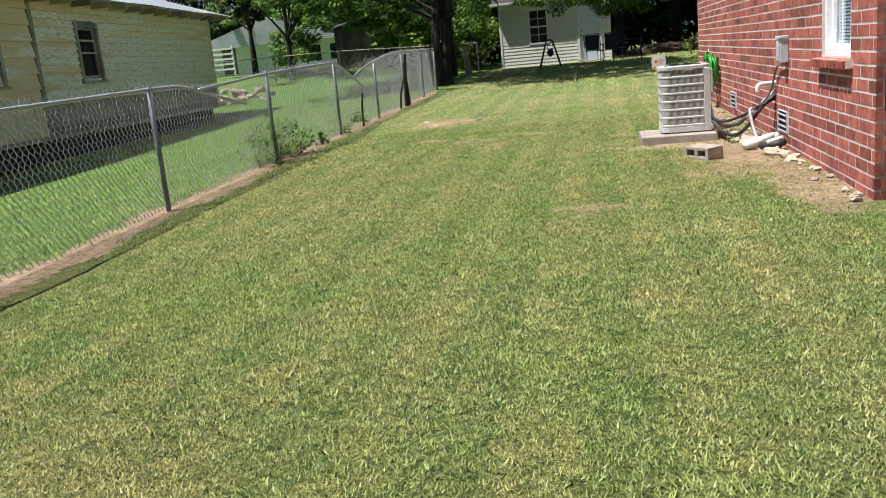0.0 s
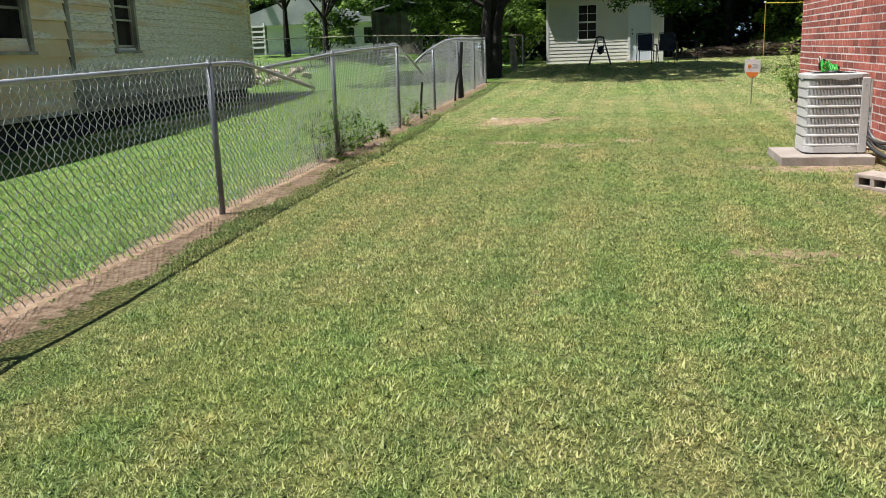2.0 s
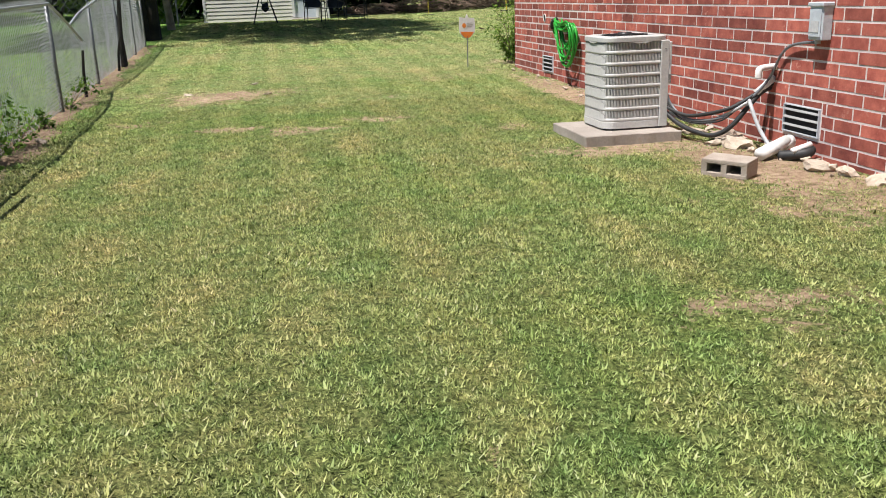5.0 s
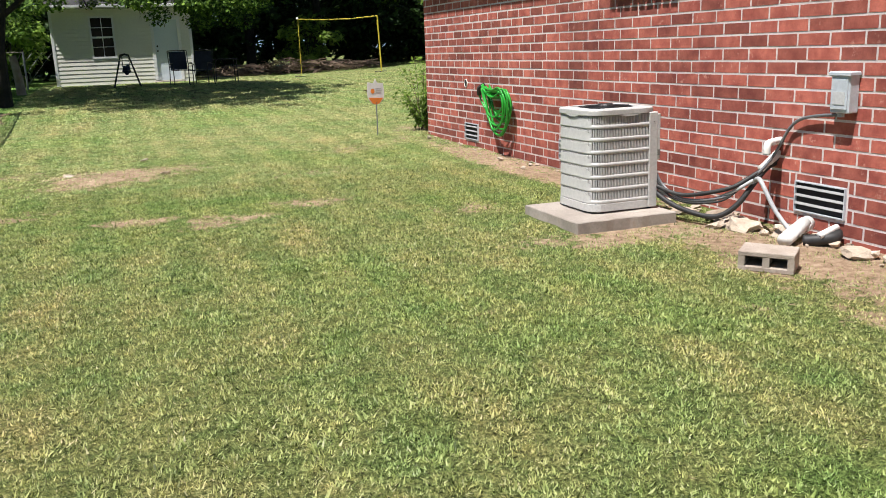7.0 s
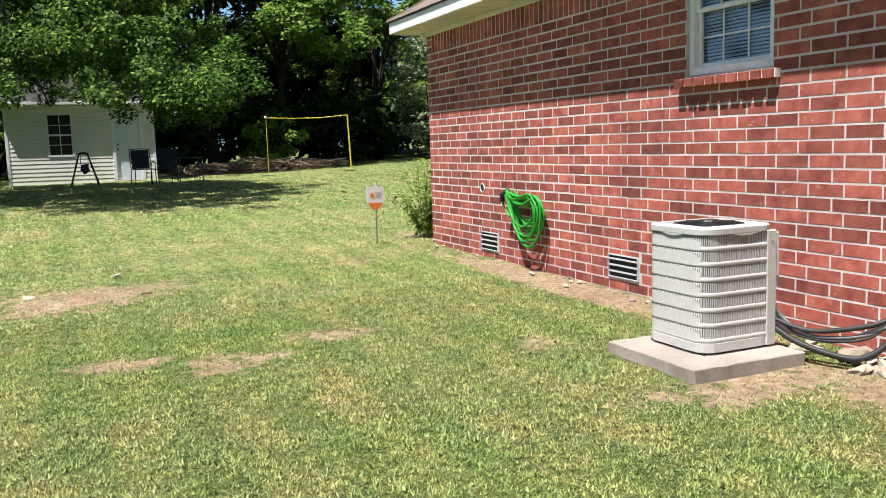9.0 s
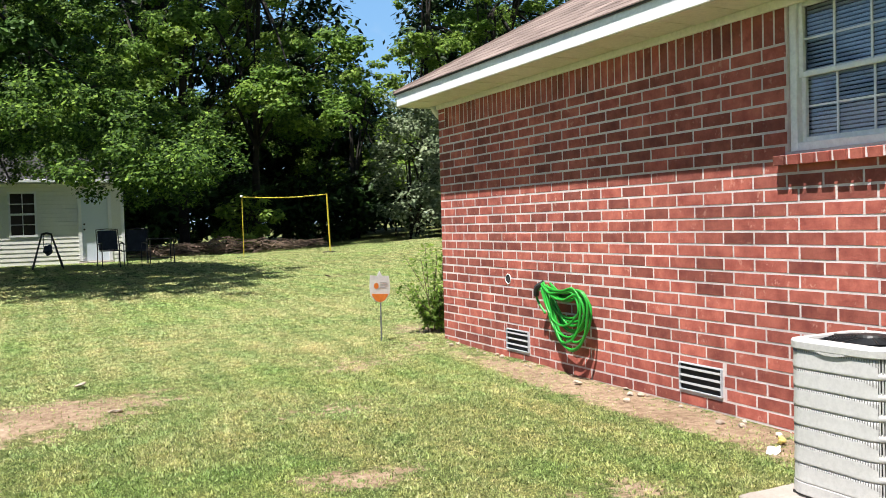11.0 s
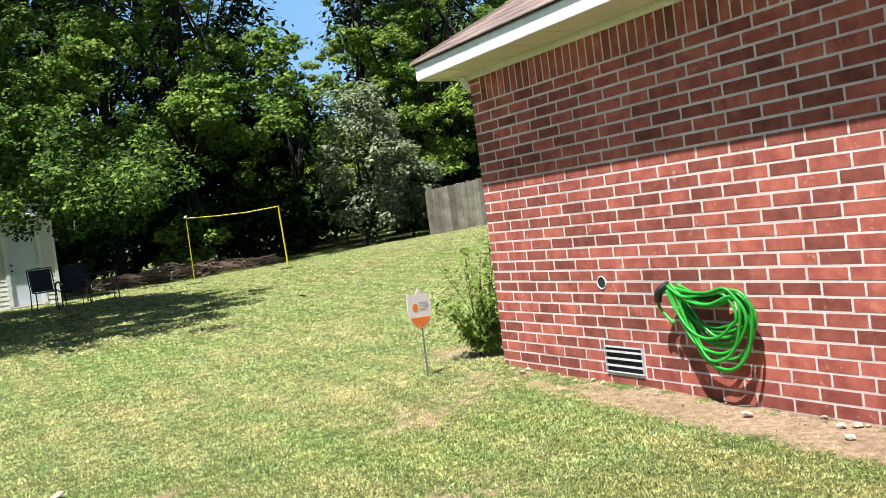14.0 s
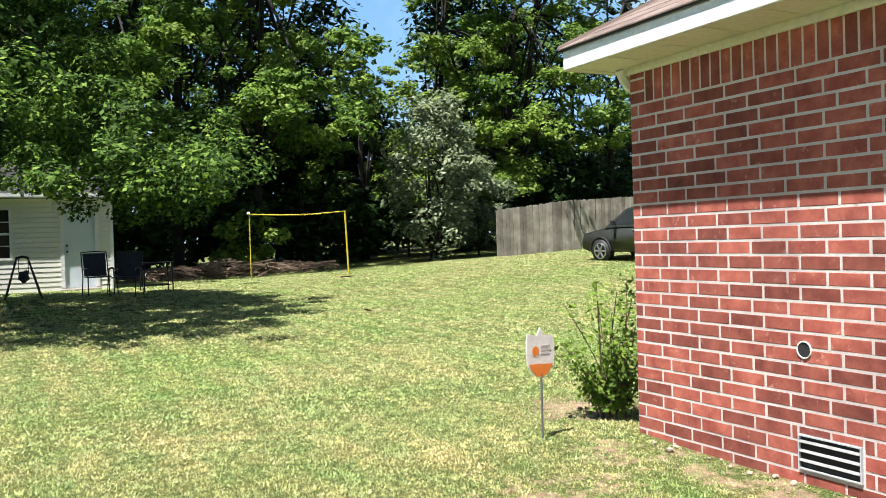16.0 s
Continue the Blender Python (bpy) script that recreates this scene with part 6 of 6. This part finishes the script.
# ---- rubble at the wall's foot ----
def rubble():
    rng = random.Random(17)
    bm = bmesh.new()
    for k in range(120):
        y = rng.uniform(5.1, 14.8)
        if 9.2 < y < 13 and rng.random() < 0.6:
            continue
        x = 1.13 - abs(rng.gauss(0, 0.12))
        s = rng.uniform(0.008, 0.04) * (1.5 if 7.2 < y < 9 else 1.0)
        lump(bm, (x, y, gz(x, y) + s * 0.15), (s, s * rng.uniform(0.7, 1.4), s * 0.6), rng)
    single("rubble", bm, ROCK, "pale mortar crumbs and stones along the foot of the wall", "rubble", kind="stuff")
    for k, (x, y, s) in enumerate(((0.98, 8.55, 0.17), (0.90, 8.25, 0.16), (1.0, 7.95, 0.13), (0.86, 8.8, 0.12), (0.97, 7.35, 0.12), (1.03, 6.9, 0.09), (-4.32, 10.45, 0.08), (0.72, 9.62, 0.07), (0.86, 9.72, 0.09), (1.02, 7.15, 0.1), (0.78, 8.35, 0.08))):
        bm = bmesh.new()
        lump(bm, (x, y, gz(x, y) + s * 0.12), (s, s * 0.75, s * 0.38), rng, 2)
        single("stone", bm, ROCK, "pale broken piece of stone on bare soil", "stone", "stones by the wall")
    for k in range(5):
        bm = bmesh.new()
        x, y = ((-2.55, 14.1), (-2.4, 12.9), (-3.3, 13.2), (-1.02, 24.9), (3.0, 24.3))[k]
        lump(bm, (x, y, gz(x, y) + 0.03), (0.1, 0.06, 0.022), rng)
        single("clod", bm, ROCK if k < 3 else TWIG, "clod of dry soil on the lawn", "clod", "clods on the lawn")


rubble()


def scraps():
    """A torn white plastic sack and a piece of yellow foam on the soil beside the wall."""
    rng = random.Random(4)
    for name, mat, x, y, size, label in (("plastic_sack", SIGNWHITE, 0.74, 9.94, (0.065, 0.045, 0.016), "torn white plastic sack lying by the wall"), ("foam_scrap", FOAM, 0.93, 10.06, (0.035, 0.03, 0.028), "piece of yellow foam lying by the wall")):
        bm = bmesh.new()
        lump(bm, (x, y, gz(x, y) + size[2] * 0.45), size, rng, 3)
        for v in bm.verts:
            v.co += Vector((noise.noise(v.co * 30), noise.noise(v.co * 30 + Vector((7, 0, 0))), noise.noise(v.co * 34) * 0.8)) * 0.01
        single(name, bm, mat, label, "litter")


scraps()


# ---- grass blades ----
def grass():
    rng = np.random.default_rng(33)
    kinds = ((GRASS, "short mown grass, green with dry straw-coloured blades"), (GRASS_SOFT, "short mown grass, even green towards the wood"), (GRASS_LUSH, "lush green grass on the neighbour's lawn"))
    out = [[], [], []]
    for x0, x1, y0, y1, dens, ln, wd, kind in ((-3.7, 1.3, 1.1, 4.5, 17500, 0.0155, 0.0029, 0), (-4.3, 1.15, 4.5, 8.0, 13000, 0.016, 0.0032, 0), (-3.6, 1.12, 8.0, 12.0, 12000, 0.0165, 0.0034, 0), (-4.6, -3.6, 8.0, 12.0, 5000, 0.02, 0.005, 0),
                                               (-2.6, 2.2, 12.0, 14.0, 6500, 0.0165, 0.0042, 1), (-2.6, 2.2, 12.0, 14.0, 4500, 0.0165, 0.0036, 0), (-2.6, 2.8, 14.0, 16.5, 7600, 0.017, 0.0048, 1), (-4.8, -2.6, 12.0, 16.5, 4000, 0.02, 0.0058, 1),
                                               (-4.8, 5.6, 16.5, 20.0, 3600, 0.02, 0.0074, 1), (-4.9, 11.4, 20.0, 27.0, 1450, 0.022, 0.012, 1), (-4.9, 20.0, 27.0, 38.0, 620, 0.026, 0.018, 1),
                                               (-7.5, -4.2, 3.5, 13.0, 3600, 0.03, 0.0052, 2), (-10, -4.6, 13, 24, 1300, 0.036, 0.0095, 2)):
        per = 7
        m = int((x1 - x0) * (y1 - y0) * dens / per)
        tx, ty = rng.uniform(x0, x1, m), rng.uniform(y0, y1, m)
        area = np.sin(tx * 4.1 + 2 * np.sin(ty * 2.3)) * np.sin(ty * 3.7 + 2 * np.sin(tx * 2.9))
        size = rng.lognormal(0, 0.22, m) * (1 + 0.1 * area)
        wide = 0.008 + wd * 1.6
        x = np.repeat(tx, per) + rng.normal(0, wide, m * per)
        y = np.repeat(ty, per) + rng.normal(0, wide, m * per)
        away = np.arctan2(y - np.repeat(ty, per), x - np.repeat(tx, per))
        s = np.repeat(size, per) * rng.uniform(0.6, 1.3, m * per)
        worn = bare(x, y)
        ragged = 0.5 + 0.5 * np.sin(x * 17 + 3 * np.sin(y * 11)) * np.sin(y * 19 + 3 * np.sin(x * 13))
        keep = rng.uniform(0, 1, m * per) > worn * (0.72 + 0.5 * ragged)
        keep &= ~((x > -0.14) & (x < 0.72) & (y > 8.55) & (y < 9.39)) & ~((x > 1.1) & (y < 14.9) & (y > 5.0))
        x, y, s, away, worn = x[keep], y[keep], s[keep], away[keep], worn[keep]
        n = len(x)
        b = away + rng.normal(0, 0.7, n)
        a = b + math.pi / 2 + rng.normal(0, 0.5, n)
        lean = np.clip(rng.normal(1.1, 0.36, n), 0.15, 1.52)
        z = on_sheet(x, y) - 0.003
        h = ln * s * (1 - 0.4 * worn)
        p = np.stack([x, y, z], 1)
        w = np.stack([np.cos(a), np.sin(a), np.zeros(n)], 1) * (wd * s)[:, None]
        tip = np.stack([np.cos(b) * h * np.sin(lean), np.sin(b) * h * np.sin(lean), h * np.cos(lean) + 0.006], 1)
        out[kind].append(np.stack([p - w, p + w, p + tip], 1).reshape(-1, 3))
    for (mat, label), tufts in zip(kinds, out):
        V = np.concatenate(tufts)
        tagged(new("grass", quick("grass", V, np.arange(len(V)).reshape(-1, 3), mat)), label, "grass", kind="stuff")


grass()


# ---- bricks ----
def bricks():
    rng = random.Random(1)
    full, half_b = brick_mesh("brick_full", (0.04, L - J, H - J)), brick_mesh("brick_half", (0.04, 0.085 - J, H - J))
    soldier = brick_mesh("brick_soldier", (0.04, H - J, EAVE - TOP - J))
    rest = []

    def blocked(a, b, lo, hi):
        for ya, yb, za, zb in OPEN:
            if b > ya + 0.005 and a < yb - 0.005 and hi > za - 0.04 and lo < zb:
                return (ya, yb)
        for ya, yb, top in VENTS:
            if b > ya - 0.01 and a < yb + 0.01 and hi > top - 0.182 and lo < top + 0.008:
                return (ya - 0.014, yb + 0.014)
        return None
    base = BASE[WALL]
    count = 0

    def lay(a, b, lo, hi, kind):
        nonlocal count
        if b - a < 0.03:
            return
        x = WX + 0.02 - rng.uniform(-0.0006, 0.0012)
        c = Vector((x, (a + b) / 2, (lo + hi) / 2))
        tilt = rng.uniform(-0.35, 0.35)
        if kind is not None and c.y > 11.55 and c.z < TOP and count < 300:
            ob = new("brick", kind)
            ob.parent = WALL
            ob.matrix_basis = Matrix.Translation(c - base) @ pose(0, 0, 0, tilt, 0, 0)
            count += 1
        else:
            rest.append((c, (0.04, b - a - J, hi - lo - J), tilt))

    def run(y0, y1, lo, hi, kind):
        """One brick, cut where an opening takes a piece of it."""
        cut = blocked(y0, y1, lo, hi)
        for va, vb, top in VENTS:
            if cut and y1 > va and y0 < vb and top + 0.02 < hi < top + 0.09:
                lay(max(y0, cut[0]), min(y1, cut[1]), top + 0.004, hi, None)
        if not cut:
            whole = abs((y1 - y0) - L) < 0.002 or abs((y1 - y0) - 0.085) < 0.002
            lay(y0, y1, lo, hi, kind if whole else None)
            return
        if cut[0] > y0 + 0.03:
            lay(y0, cut[0], lo, hi, None)
        if cut[1] < y1 - 0.03:
            lay(cut[1], y1, lo, hi, None)
    for k in range(29):
        hi = TOP - k * H
        lo = hi - H
        y = Y1
        first = k % 2 == 0
        while y > Y0 + 0.02:
            w = 0.085 if first else L
            first = False
            a = max(y - w, Y0)
            run(a, y, lo, hi, full if abs((y - a) - L) < 0.002 else half_b)
            y = a
    # soldier course under the eaves, with plain ends
    y = Y1
    for k in range(3):
        z = TOP + k * (EAVE - TOP) / 3
        run(Y1 - 0.157, Y1, z, z + (EAVE - TOP) / 3, None)
    y = Y1 - 0.157
    while y > Y0 + 0.02:
        run(y - H, y, TOP, EAVE, None)
        y -= H
    # end walls
    V, F = [], []
    unit = np.array([(sx, sy, sz) for sx in (-0.5, 0.5) for sy in (-0.5, 0.5) for sz in (-0.5, 0.5)])
    quads = np.array([(0, 1, 3, 2), (4, 6, 7, 5), (0, 4, 5, 1), (2, 3, 7, 6), (0, 2, 6, 4), (1, 5, 7, 3)])
    for k in range(31):
        for wall_y in (Y0 + 0.02, Y1 - 0.02):
            x, w = WX + 0.042, (0.06 if k % 2 else 0.19)
            while x < 9.4:
                V.append(unit * np.array([w - J, 0.04, H - J]) + np.array([x + w / 2, wall_y, TOP - (k - 2) * H - H / 2]))
                F.append(quads + 8 * len(F))
                x += w
                w = L
    for c, s, tilt in rest:
        V.append(unit * np.array(s) + np.array(c))
        F.append(quads + 8 * len(F))
    ob = new("brickwork", quick("brickwork", np.concatenate(V) - np.array(base), np.concatenate(F), BRICK))
    ob.parent = WALL
    tagged(ob, kind="stuff")


bricks()
